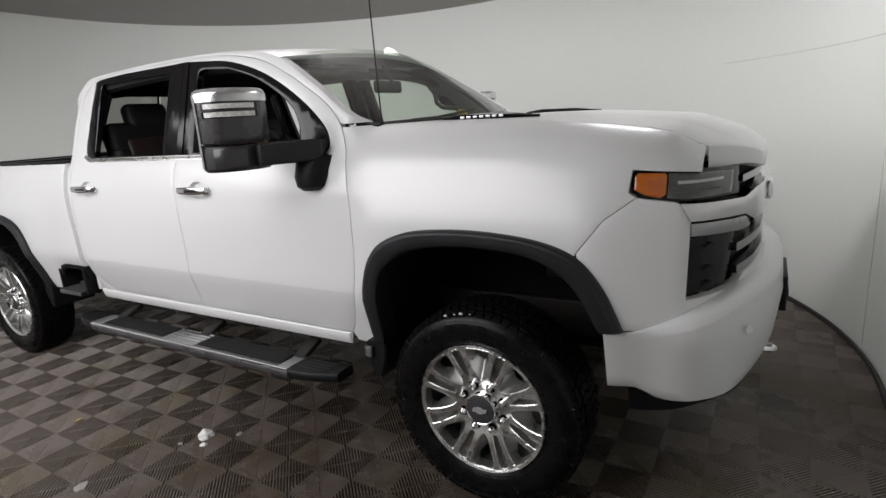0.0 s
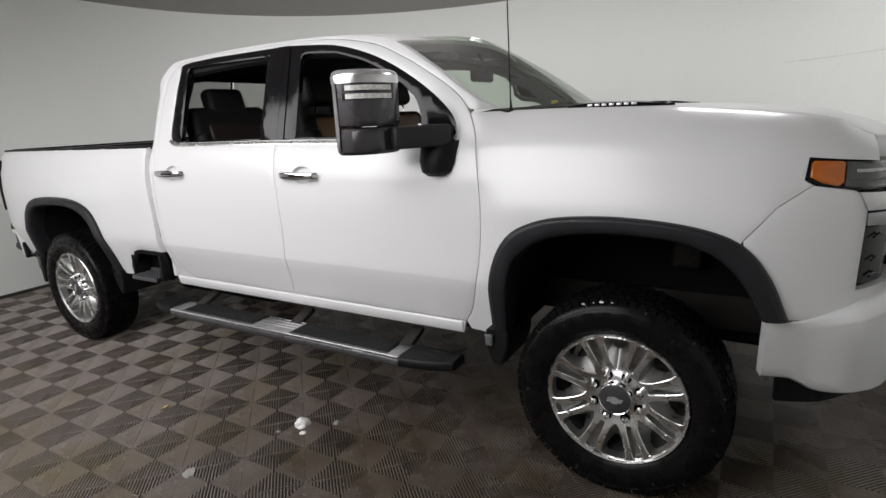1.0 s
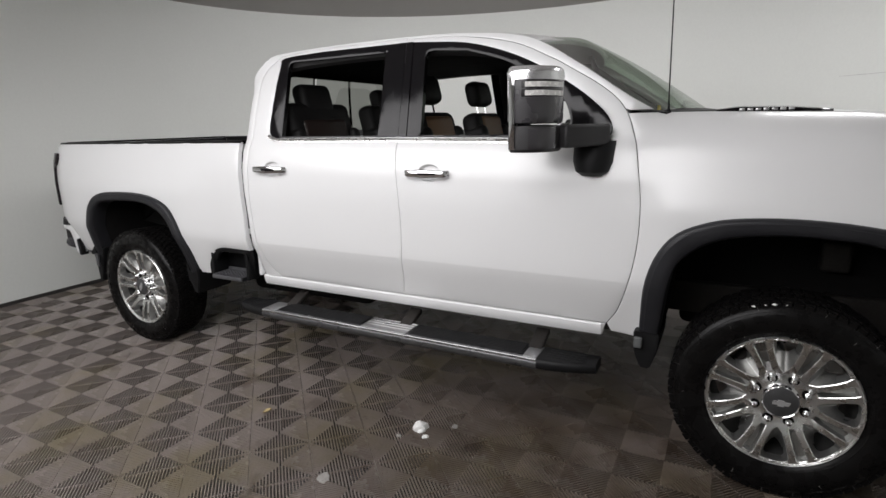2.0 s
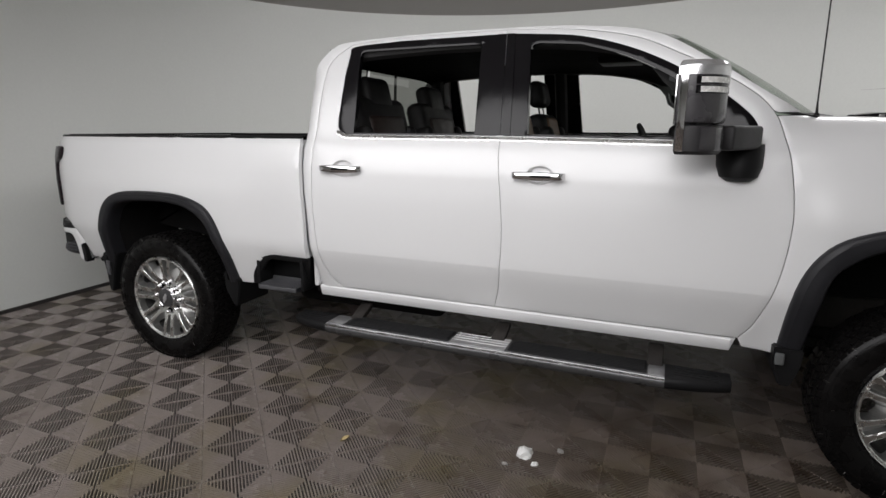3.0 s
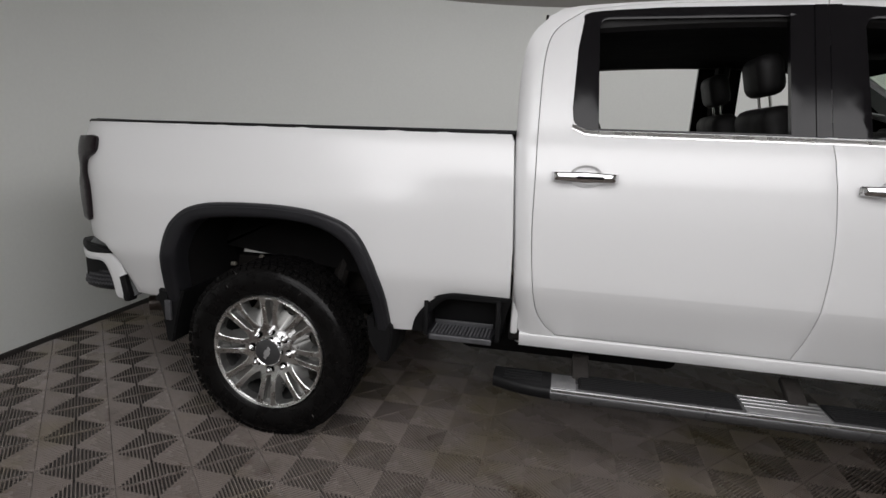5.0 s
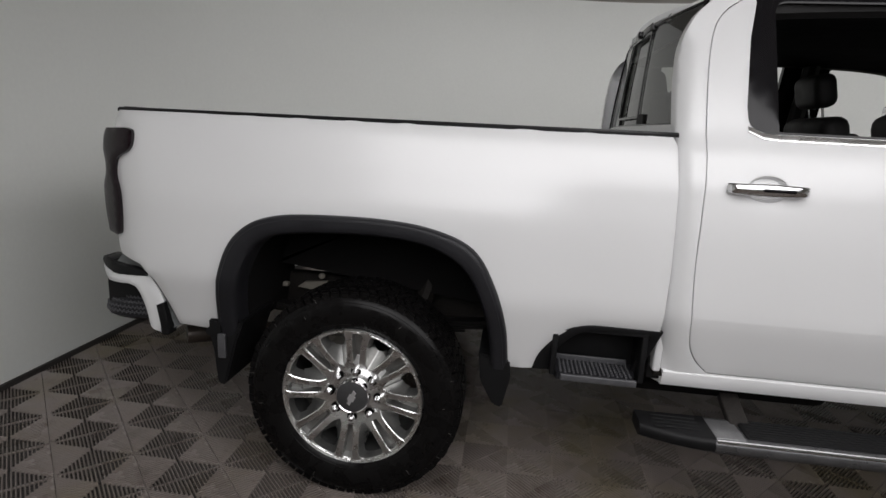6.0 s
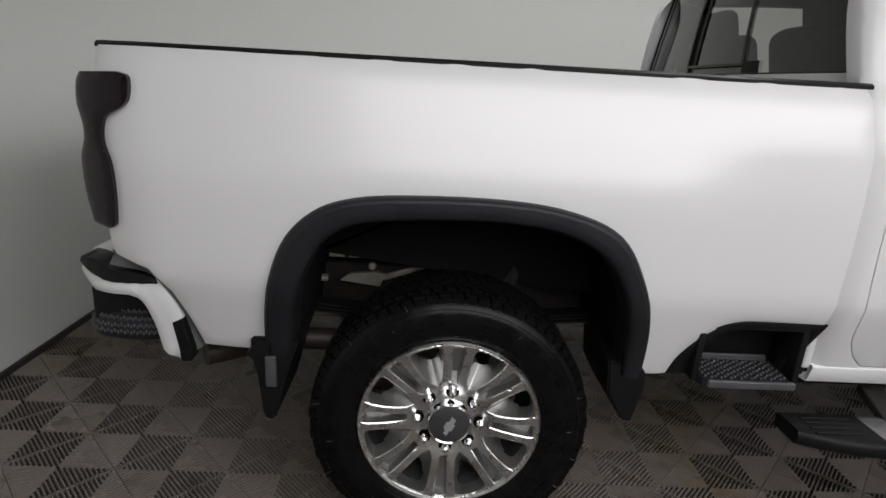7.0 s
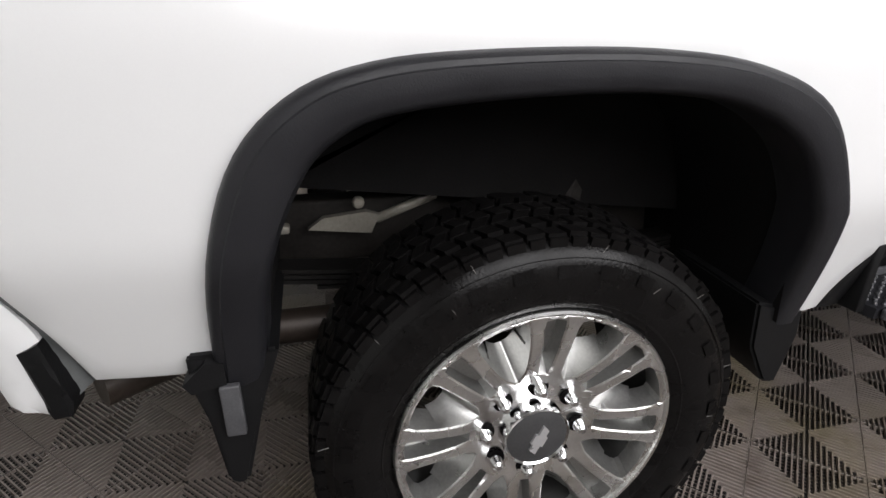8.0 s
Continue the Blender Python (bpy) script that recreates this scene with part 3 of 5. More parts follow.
# cab frame: sill, rear pillar, roof rail, windscreen pillar
def cab_side(s):
    outer = [(3.318, 0.610), (3.300, 0.545), (1.135, 0.545)] + crv([(1.112, 0.977), (1.094, 1.30), (1.090, 1.445), (1.088, 1.70), (1.118, 1.84), (1.195, 1.930)], 5)
    outer += ROOF_EDGE[1:] + [(3.375, 1.578)]
    k = [i for i, p in enumerate(CUT_F) if p[1] > 1.575]
    outer += list(reversed(grown([CUT_F[i] for i in k], 0.0016))) + list(reversed(grown(CUT_TOP_F, 0.0016)))[1:-1]
    outer += list(reversed(grown(CUT_TOP_R, 0.0016))) + list(reversed(grown(CUT_R, 0.0016)))[1:-1] + [(1.303, 0.611)]
    def rolled(x, z, d):
        rear = float(np.interp(z, (0.545, 0.977, 1.30, 1.445, 1.70, 1.84, 1.930), (1.135, 1.112, 1.094, 1.090, 1.088, 1.118, 1.195)))
        k = max(0.0, 1 - (x - rear) / 0.06)
        return (x - 0.006 * k, s * (W(x, z) - d - 0.044 * k * k * ease(1.88, 1.70, z)), z)
    part("cab_frame", sheet(outer, rolled, (), 0.028, 0.05, 0.0016, 0.006, s > 0), PAINT, truck)
    # sill below the doors, proud of them
    rows = []
    for x in np.linspace(1.150, 3.300, 30):
        w = W(x, 0.60)
        rows.append([(x, s * (w - 0.030), 0.6085), (x, s * (w - 0.001), 0.6078), (x, s * (w + 0.004), 0.6050), (x, s * (w + 0.0055), 0.600), (x, s * (w - 0.004), 0.562), (x, s * (w - 0.012), 0.546), (x, s * (w - 0.06), 0.540)])
    part("sill", loft(rows, s > 0), PAINT, truck, "white sill below the doors", True, 50)
    # inner face of roof rail and pillars
    bm = bmesh.new()
    rail = [(1.25, 1.860), (1.32, 1.895), (1.76, 1.920), (2.2, 1.923), (2.56, 1.905), (2.86, 1.84), (3.08, 1.72), (3.32, 1.56)]
    tube(bm, [(x, s * (W(x, z) - 0.065), z) for x, z in crv(rail, 4)], 0.035, 8)
    tube(bm, [(2.20, s * 0.665, 1.92), (2.21, s * 0.82, 1.46), (2.23, s * 0.83, 0.64)], 0.045, 8)
    tube(bm, [(1.24, s * 0.66, 1.87), (1.20, s * 0.82, 1.46), (1.2, s * 0.82, 0.64)], 0.05, 8)
    rbox(bm, (2.2, s * 0.79, 0.60), (2.2, 0.12, 0.09), 0.01)
    part("pillar_trim", bm, CABIN, truck, "black inner pillar trim")


mirror_sides(cab_side)

# roof
rows = []
for x, z in ROOF_EDGE:
    if x > 2.93:
        break
    w = W(x, z) - 0.002
    rows.append([(x + (0.10 * ease(2.5, 2.93, x) - 0.095 * ease(1.6, 1.2, x)) * (1 - (y / w) ** 2), y, z + 0.042 * (1 - (y / w) ** 2) * ease(1.10, 1.4, x)) for y in np.linspace(-w, w, 33)])
part("roof", thick(loft(rows, True), 0.02), PAINT, truck)
rows = [[(x, y, z - 0.075 - (0.02 if abs(y) > 0.5 else 0)) for y in np.linspace(-0.66, 0.66, 9)] for x, z in ROOF_EDGE if x < 2.95]
part("headliner", thick(loft(rows, False), 0.01), LININGS, truck, "black headliner")
rows = []
for r, z in ((1.0, 0.0), (0.85, 0.022), (0.5, 0.05), (0.12, 0.062)):
    rows.append([(2.80 + 0.070 * r * math.cos(a) - 0.03 * (1 - r), 0.38 + 0.020 * r * math.sin(a), 1.985 + z) for a in np.linspace(0, math.tau, 17)])
part("roof_antenna", loft(rows, False), PAINT, truck, "white fin aerial on the roof")

# windscreen, its black border and the cowl
low = [(3.44 + 0.19 * (1 - (y / 0.80) ** 2), y, 1.577 + 0.012 * (1 - (y / 0.8) ** 2)) for y in np.linspace(-0.80, 0.80, 25)]
top = [(2.905 + 0.10 * (1 - (y / 0.66) ** 2), y, 1.928 + 0.05 * (1 - (y / 0.66) ** 2)) for y in np.linspace(-0.70, 0.70, 25)]
rows = [[tuple(np.array(a) * (1 - t) + np.array(b) * t + np.array((0, 0, 0.018 * math.sin(t * math.pi)))) for a, b in zip(low, top)] for t in np.linspace(0, 1, 9)]
g = part("windscreen", loft(rows, False), SCREEN, truck, "greenish windscreen glass")
g.visible_shadow = False
rows = [[tuple(np.array(a) + np.array((0.012 - 0.13 * k, 0, -0.012 - 0.02 * abs(k)))) for a in low] for k in (-0.5, -0.25, 0.0, 0.2, 0.6)]
part("cowl", thick(loft(rows, True), 0.01), BLACK, truck, "black plastic cowl")
bm = bmesh.new()
tube(bm, [(3.53, -0.55, 1.575), (3.56, -0.35, 1.58), (3.50, 0.15, 1.612)], 0.008, 6)
tube(bm, [(3.58, 0.05, 1.582), (3.59, 0.3, 1.582), (3.47, 0.66, 1.598)], 0.008, 6)
part("wiper", bm, BLACK, truck)


# front wings
def wing(s):
    back = list(reversed(grown([p for p in CUT_F if p[1] < 1.575], 0.0018)))
    top = [(x, fender_top(x) - 0.004) for x in np.linspace(3.48, 4.792, 30)]
    arch = mid_arch(ARCH_F, ARCH_F_IN)
    arch = [p for p in arch if p[0] < 4.435]
    out = [(3.345, 0.575)] + back + top + [(4.795, 1.354), (4.602, 1.373), (4.594, 1.302), (4.618, 1.287), (4.525, 1.218), (4.437, 1.105)] + list(reversed(arch))
    part("front_wing", sheet(out, side(s), (), 0.028, 0.03, 0.0016, 0.006, s > 0), PAINT, truck)
    part("wheel_arch_flare", flare(s, ARCH_F, ARCH_F_IN), FLARE, truck, "grained black wheel arch flare")


mirror_sides(wing)

# bonnet
rows = []
for k in np.linspace(0, 1, 40):
    row = []
    for y in np.linspace(-1, 1, 41):
        front = 4.968 - 0.020 * y * y - 0.152 * max(0.0, (abs(y) - 0.55) / 0.45) ** 1.2
        rear = 3.66 - 0.18 * y * y
        x = rear + (front - rear) * k
        edge_x = 3.48 + 1.317 * k
        half = W(edge_x, fender_top(edge_x) - 0.004) - 0.002
        crown = float(np.interp(x, (3.5, 4.2, 4.45, 4.62, 4.70, 4.77, 4.87, 4.93, 4.968), (0.006, 0.006, 0.010, 0.018, 0.026, 0.044, 0.050, 0.042, 0.026)))
        z = fender_top(x) - 0.003 + crown * (1 - abs(y) ** 2.5)
        z += 0.006 * ease(0.62, 0.50, abs(y)) * ease(0.04, 0.25, k) * ease(1.02, 0.9, k)
        row.append((x, y * half, z))
    rows.append([(row[0][0], row[0][1], row[0][2] - 0.034)] + row + [(row[-1][0], row[-1][1], row[-1][2] - 0.034)])
for dx, dz, low in ((0.005, -0.006, 0.0), (0.006, -0.054, 1.0), (-0.03, -0.060, 1.0)):
    rows.append([(x + dx, y, z + dz - 0.032 * low * ease(0.40, 0.75, abs(y))) for x, y, z in rows[39]])
part("bonnet", loft(rows, True), PAINT, truck, "", True, 50)


def bonnet_vent(s):
    v = group_of("bonnet_vent", truck)
    tagged(v, "long black bonnet side vent with raised lettering bars")
    rows = []
    for k in np.linspace(0, 1, 15):
        x = 3.70 + 0.44 * k
        h = 0.012 * min(1, k * 5) * (1 - ease(0.62, 1.0, k))
        w = 0.055 * (1 - ease(0.55, 1.0, k)) + 0.004
        zc = fender_top(x) + 0.004
        rows.append([(x, s * (0.50 + w), zc - 0.012), (x, s * (0.50 + 0.75 * w), zc + h * 0.9 + 0.004), (x, s * (0.50 - 0.5 * w), zc + h + 0.008), (x, s * (0.50 - w), zc - 0.004)])
    part("vent_body", loft(rows, s < 0), GLOSS, v)
    bm = bmesh.new()
    for i in range(7):
        rbox(bm, (3.80 + 0.031 * i, s * (0.50 + 0.053), fender_top(3.9) + 0.011), (0.022, 0.005, 0.011), 0.002)
    part("lettering_bars", bm, STEEL, v, "row of raised silver bars")


mirror_sides(bonnet_vent)

# the plan of the nose, from the wing round to the middle
side_pts = [(x, W(x, 1.15)) for x in np.linspace(4.40, 4.775, 30)]
nose_pts = [(4.985 - 0.175 * (abs(y) / 0.84) ** 2.6 - 0.01, y) for y in np.linspace(0.82, 0.0, 40)]
line = np.array(side_pts + nose_pts)
for _ in range(3):
    line[1:-1] = (line[:-2] + 2 * line[1:-1] + line[2:]) / 4
ULEN = np.r_[0, np.cumsum(np.linalg.norm(np.diff(line, axis=0), axis=1))]
UMAX = float(ULEN[-1])


def at_x(x):
    """How far along the plan of the nose the wing reaches x."""
    return float(np.interp(x, line[:32, 0], ULEN[:32]))


def at_y(y):
    """How far along the plan of the nose the front reaches half-width y."""
    return float(np.interp(-y, -line[28:, 1], ULEN[28:]))


def nose(s, out=0.0):
    def f(u, z, d):
        x, y = float(np.interp(u, ULEN, line[:, 0])), float(np.interp(u, ULEN, line[:, 1]))
        u2 = min(UMAX, u + 0.01)
        tx, ty = np.interp(u2, ULEN, line[:, 0]) - np.interp(u - 0.01, ULEN, line[:, 0]), np.interp(u2, ULEN, line[:, 1]) - np.interp(u - 0.01, ULEN, line[:, 1])
        n = math.hypot(tx, ty) or 1
        nx, ny = -ty / n, tx / n
        y *= 1 + ease(0.0, 0.8, y) * (W(min(x, 4.775), z) / W(min(x, 4.775), 1.15) - 1)
        return (x + nx * (out - d) + 0.06 * (1.15 - z) * ease(4.78, 4.95, x), s * (y + ny * (out - d)), z)
    return f


def front(s):
    U = at_x
    arch = [p for p in mid_arch(ARCH_F, ARCH_F_IN) if p[0] > 4.44]
    out = [(U(4.438), 1.1015), (U(4.5262), 1.2155), (U(4.6195), 1.2845), (U(4.66), 1.278), (U(4.735), 1.266), (at_x(4.772), 1.235), (at_x(4.776), 1.20), (at_x(4.770), 0.935)]
    out += [(at_y(0.62), 0.925), (at_y(0.56), 0.96), (at_y(0.30), 0.965), (UMAX - 0.001, 0.965), (UMAX - 0.001, 0.88), (U(4.59), 0.835)] + [(U(x), z) for x, z in reversed(arch)]
    part("front_bumper_cover", sheet(out, nose(s), (), 0.03, 0.03, 0.0016, 0.006, s < 0), PAINT, truck)
    lamp = group_of("headlight", truck)
    tagged(lamp, "headlight with amber turn lens and clear projector bar")
    bez = [(U(4.606), 1.304), (U(4.606), 1.362), (U(4.616), 1.371), (at_y(0.56), 1.346), (at_y(0.56), 1.250), (at_y(0.80), 1.262), (U(4.74), 1.266), (U(4.64), 1.286), (U(4.616), 1.296)]
    part("housing", sheet(bez, nose(s, -0.012), (), 0.03, 0.04, 0.003, 0, s < 0), GLOSS, lamp)
    am = [(U(4.614), 1.310), (U(4.614), 1.352), (U(4.624), 1.361), (U(4.70), 1.357), (U(4.706), 1.350), (U(4.706), 1.292), (U(4.690), 1.281), (U(4.645), 1.292)]
    part("amber_lens", sheet(am, nose(s, -0.004), (), 0.03, 0.012, 0.004, 0.006, s < 0), AMBER, lamp, "amber turn signal lens")
    part("amber_reflector", sheet([(U(4.64), 1.328), (U(4.64), 1.338), (U(4.68), 1.338), (U(4.68), 1.328)], nose(s, 0.001), (), 0.03, 0.005, 0, 0, s < 0), AMBER, lamp)
    cl = [(U(4.710), 1.280), (U(4.710), 1.356), (at_y(0.63), 1.338), (at_y(0.645), 1.265), (at_x(4.77), 1.272)]
    part("clear_lens", sheet(cl, nose(s, -0.004), (), 0.03, 0.012, 0.004, 0.006, s < 0), GLAZE, lamp, "grey glazed lens")
    part("light_bar", sheet([(U(4.735), 1.322), (U(4.735), 1.332), (at_y(0.72), 1.326), (at_y(0.72), 1.317)], nose(s, 0.002), (), 0.03, 0.008, 0.002, 0, s < 0), CLEAR, lamp, "pale light guide bar")
    part("light_bar", sheet([(U(4.725), 1.293), (U(4.725), 1.299), (at_y(0.74), 1.295), (at_y(0.74), 1.288)], nose(s, 0.001), (), 0.03, 0.008, 0.002, 0, s < 0), GREYTRIM, lamp)
    low = [(at_x(4.765), 0.945), (at_x(4.772), 1.142), (at_y(0.58), 1.112), (at_y(0.66), 0.935)]
    fog = part("lower_lamp", sheet(low, nose(s, -0.02), (), 0.03, 0.05, 0.003, 0, s < 0), DARKLENS, truck, "dark upright lower lamp")
    f = nose(s, -0.012)
    for z in (1.10, 1.02, 0.965):
        bm = tube(bmesh.new(), [f(at_y(0.80), z, 0), f(at_y(0.76), z + 0.008, 0), f(at_y(0.74), z, 0)], 0.004, 6)
        part("reflector", bm, DARKLENS, fog)
    # chrome band under the headlight, and grille bars
    band = [(at_x(4.742), 1.262), (at_y(0.80), 1.253), (at_y(0.56), 1.236), (at_y(0.44), 1.252), (UMAX - 0.001, 1.256), (UMAX - 0.001, 1.130), (at_y(0.46), 1.140), (at_y(0.56), 1.176), (at_x(4.770), 1.202)]
    part("grille_band", sheet(band, nose(s, 0.012), (), 0.03, 0.04, 0.004, 0.012, s < 0), BAND, truck, "broad chrome grille band")
    part("grille_band", sheet([(at_x(4.774), 1.193), (at_y(0.55), 1.166), (at_y(0.50), 1.128), (at_y(0.58), 1.122), (at_x(4.776), 1.152)], nose(s, 0.008), (), 0.03, 0.03, 0.004, 0.010, s < 0), SATIN, truck, "satin steel band below the chrome")
    for z, h in ((1.298, 0.024), (1.060, 0.030), (0.978, 0.030)):
        part("grille_bar", sheet([(at_y(0.60 if z < 1.2 else 0.54), z - h / 2), (at_y(0.60 if z < 1.2 else 0.54), z + h / 2), (UMAX - 0.001, z + h / 2 + 0.004), (UMAX - 0.001, z - h / 2)], nose(s, -0.004), (), 0.05, 0.03, 0.003, 0, s < 0), SATIN, truck)
    part("grille_backing", sheet([(at_y(0.78), 0.93), (at_y(0.78), 1.37), (UMAX - 0.001, 1.37), (UMAX - 0.001, 0.93)], nose(s, -0.06), (), 0.06, 0.01, 0, 0, s < 0), BLACK, truck)
    # bumper
    rows = []
    us = np.r_[np.linspace(at_x(4.525), at_x(4.76), 9), np.linspace(at_x(4.77) + 0.01, UMAX, 20)]
    for u in us:
        x = float(np.interp(u, ULEN, line[:, 0]))
        k = ease(4.56, 4.95, x)
        ztop = 0.826 + 0.115 * k
        zbot = 0.592 - 0.050 * ease(4.60, 4.70, x) + 0.050 * ease(4.84, 4.97, x)
        o = nose(s, 0.0)
        base = 0.008 + 0.062 * ease(4.62, 4.84, x)
        tuck = 0.040 * ease(4.80, 4.94, x)
        rows.append([o(u, zz, dd) for zz, dd in ((ztop - 0.01, 0.05), (ztop, 0.0), (ztop - 0.004, -base * 0.45), (ztop - 0.009, -base * 0.62), (ztop - 0.032, -base * 0.96), (ztop - 0.040, -base), (ztop - 0.14, -base - 0.002), (zbot + 0.05, -base + tuck * 0.7), (zbot + 0.012, -base + tuck), (zbot, -base + tuck + 0.014), (zbot - 0.002, 0.06))])
    end = rows[0]
    bm = loft(rows, s > 0)
    bm.faces.new([bm.verts.new(p) for p in (end if s > 0 else reversed(end))])
    part("front_bumper", bm, PAINT, truck, "white painted front bumper", True, 40)
    f = nose(s, 0.090)
    a = f(at_y(0.70), 0.80, 0)
    part("parking_sensor", lathe(bmesh.new(), [(0.0, 0.0), (0.014, 0.0), (0.015, 0.004)], 16), PAINT, truck).matrix_basis = Matrix.Translation(a) @ Matrix.Rotation(s * -0.9, 4, "Z")
    part("lower_valance", sheet([(at_x(4.60), 0.46), (at_x(4.60), 0.60), (UMAX - 0.001, 0.62), (UMAX - 0.001, 0.42)], nose(s, -0.05), (), 0.06, 0.02, 0.003, 0, s < 0), BLACK, truck, "black lower valance")
    bm = bmesh.new()
    tube(bm, [(4.86, s * 0.395, 0.60), (4.99, s * 0.395, 0.60), (5.035, s * 0.38, 0.597), (5.045, s * 0.355, 0.595), (5.03, s * 0.33, 0.595), (4.90, s * 0.325, 0.60)], 0.012, 8)
    part("tow_hook", bm, CHROME, truck, "chrome tow hook")


mirror_sides(front)
bm = box((5.068, 0, 0.765), (0.026, 0.34, 0.15), 0.006)
rbox(bm, (5.083, 0, 0.765), (0.008, 0.30, 0.03), 0.002)
part("plate_bracket", bm, BLACK, truck, "black empty plate bracket")
part("grille_emblem", box((4.984, 0, 1.200), (0.04, 0.30, 0.075), 0.014), CHROME, truck, "chrome emblem block on the grille band")
bm = bmesh.new()
part("aerial_base", lathe(bm, [(0.0, 0.012), (0.009, 0.012), (0.013, 0.0)], 16), BLACK, truck).matrix_basis = Matrix.Translation((3.52, -0.77, 1.565)) @ Matrix.Rotation(radians(90), 4, "X")
part("aerial_mast", tube(bmesh.new(), [(3.52, -0.77, 1.575), (3.518, -0.77, 1.62), (3.512, -0.772, 2.0), (3.508, -0.774, 2.42)], [0.006, 0.0032, 0.0028, 0.002], 6), BLACK, truck, "thin black whip aerial")


# door mirrors
MIRROR_PLAN = crv([(2.988, 1.300), (3.020, 1.312), (3.075, 1.305), (3.125, 1.270), (3.155, 1.205), (3.160, 1.125), (3.140, 1.060)], 4)


def mirror_rows(s, levels, plan=MIRROR_PLAN, back=True):
    """Rows of a body standing on the mirror's plan; levels are height, outward growth and inset."""
    rows = []
    for z, grow in levels:
        cx, cy = 3.06, 1.18
        ring = [(cx + (x - cx) * grow, s * (cy + (y - cy) * grow), z) for x, y in plan]
        if back:
            ring += [(cx + (2.990 - cx) * grow, s * (cy + (1.055 - cy) * grow), z), ring[0]]
        rows.append(ring)
    return rows


def door_mirror(s):
    m = group_of("door_mirror", truck)
    tagged(m, "tall towing mirror with chrome cap and signal lamps")
    part("head", loft(mirror_rows(s, [(1.530, 0.90), (1.536, 0.97), (1.56, 0.985), (1.70, 0.985)]), s > 0), GRAPHITE, m, "", True, 50)
    part("cap", loft(mirror_rows(s, [(1.694, 0.98), (1.696, 1.01), (1.722, 1.01), (1.738, 0.97), (1.747, 0.86), (1.749, 0.3)]), s > 0), BRIGHTCAP, m, "chrome mirror cap", True, 50)
    edge = MIRROR_PLAN[1:5]
    part("cap_edge", loft(mirror_rows(s, [(1.432, 0.985), (1.44, 1.012), (1.70, 1.015)], edge, False), s > 0), BAND, m, "chrome outer edge")
    for z in (1.678, 1.646):
        strip = MIRROR_PLAN[7:20]
        part("signal_lamp", loft(mirror_rows(s, [(z - 0.0105, 0.97), (z - 0.0095, 1.01), (z + 0.0095, 1.01), (z + 0.0105, 0.97)], strip, False), s > 0), STRIP, m, "clear signal lamp strip")
        part("signal_frame", loft(mirror_rows(s, [(z - 0.014, 0.99), (z + 0.014, 0.99)], MIRROR_PLAN[6:21], False), s > 0), GLOSS, m)
    part("glass", box((2.984, s * 1.178, 1.62), (0.006, 0.21, 0.16), 0.002), CHROME, m, "mirror glass")
    bm = loft(mirror_rows(s, [(1.418, 0.3), (1.420, 0.88), (1.432, 0.97), (1.50, 0.975), (1.522, 0.93), (1.526, 0.4)]), s < 0)
    bmesh.ops.recalc_face_normals(bm, faces=bm.faces[:])
    rbox(bm, (3.205, s * 1.035, 1.478), (0.115, 0.27, 0.092), 0.014, Matrix.Rotation(s * radians(28), 3, "Z"))
    rbox(bm, (3.265, s * 0.93, 1.485), (0.07, 0.12, 0.070), 0.014)
    part("arm", bm, ARM, m, "black folding mirror arm")
    part("arm_cover", loft(mirror_rows(s, [(1.430, 0.95), (1.438, 0.995), (1.508, 0.995), (1.516, 0.95)], MIRROR_PLAN[8:17], False), s > 0), GRAPHITE, m)
    rows = []
    for z, k in ((1.452, 1.0), (1.425, 1.0), (1.365, 0.96), (1.322, 0.80), (1.304, 0.5), (1.300, 0.05)):
        rows.append([(3.245 + 0.090 * k * math.cos(a), s * (W(3.2, z) - 0.01 + 0.095 * k * max(-0.3, math.sin(a))), z) for a in np.linspace(0, math.tau, 25)])
    part("foot", loft(rows, s < 0), BLACK, m, "black mirror foot on the door")


mirror_sides(door_mirror)


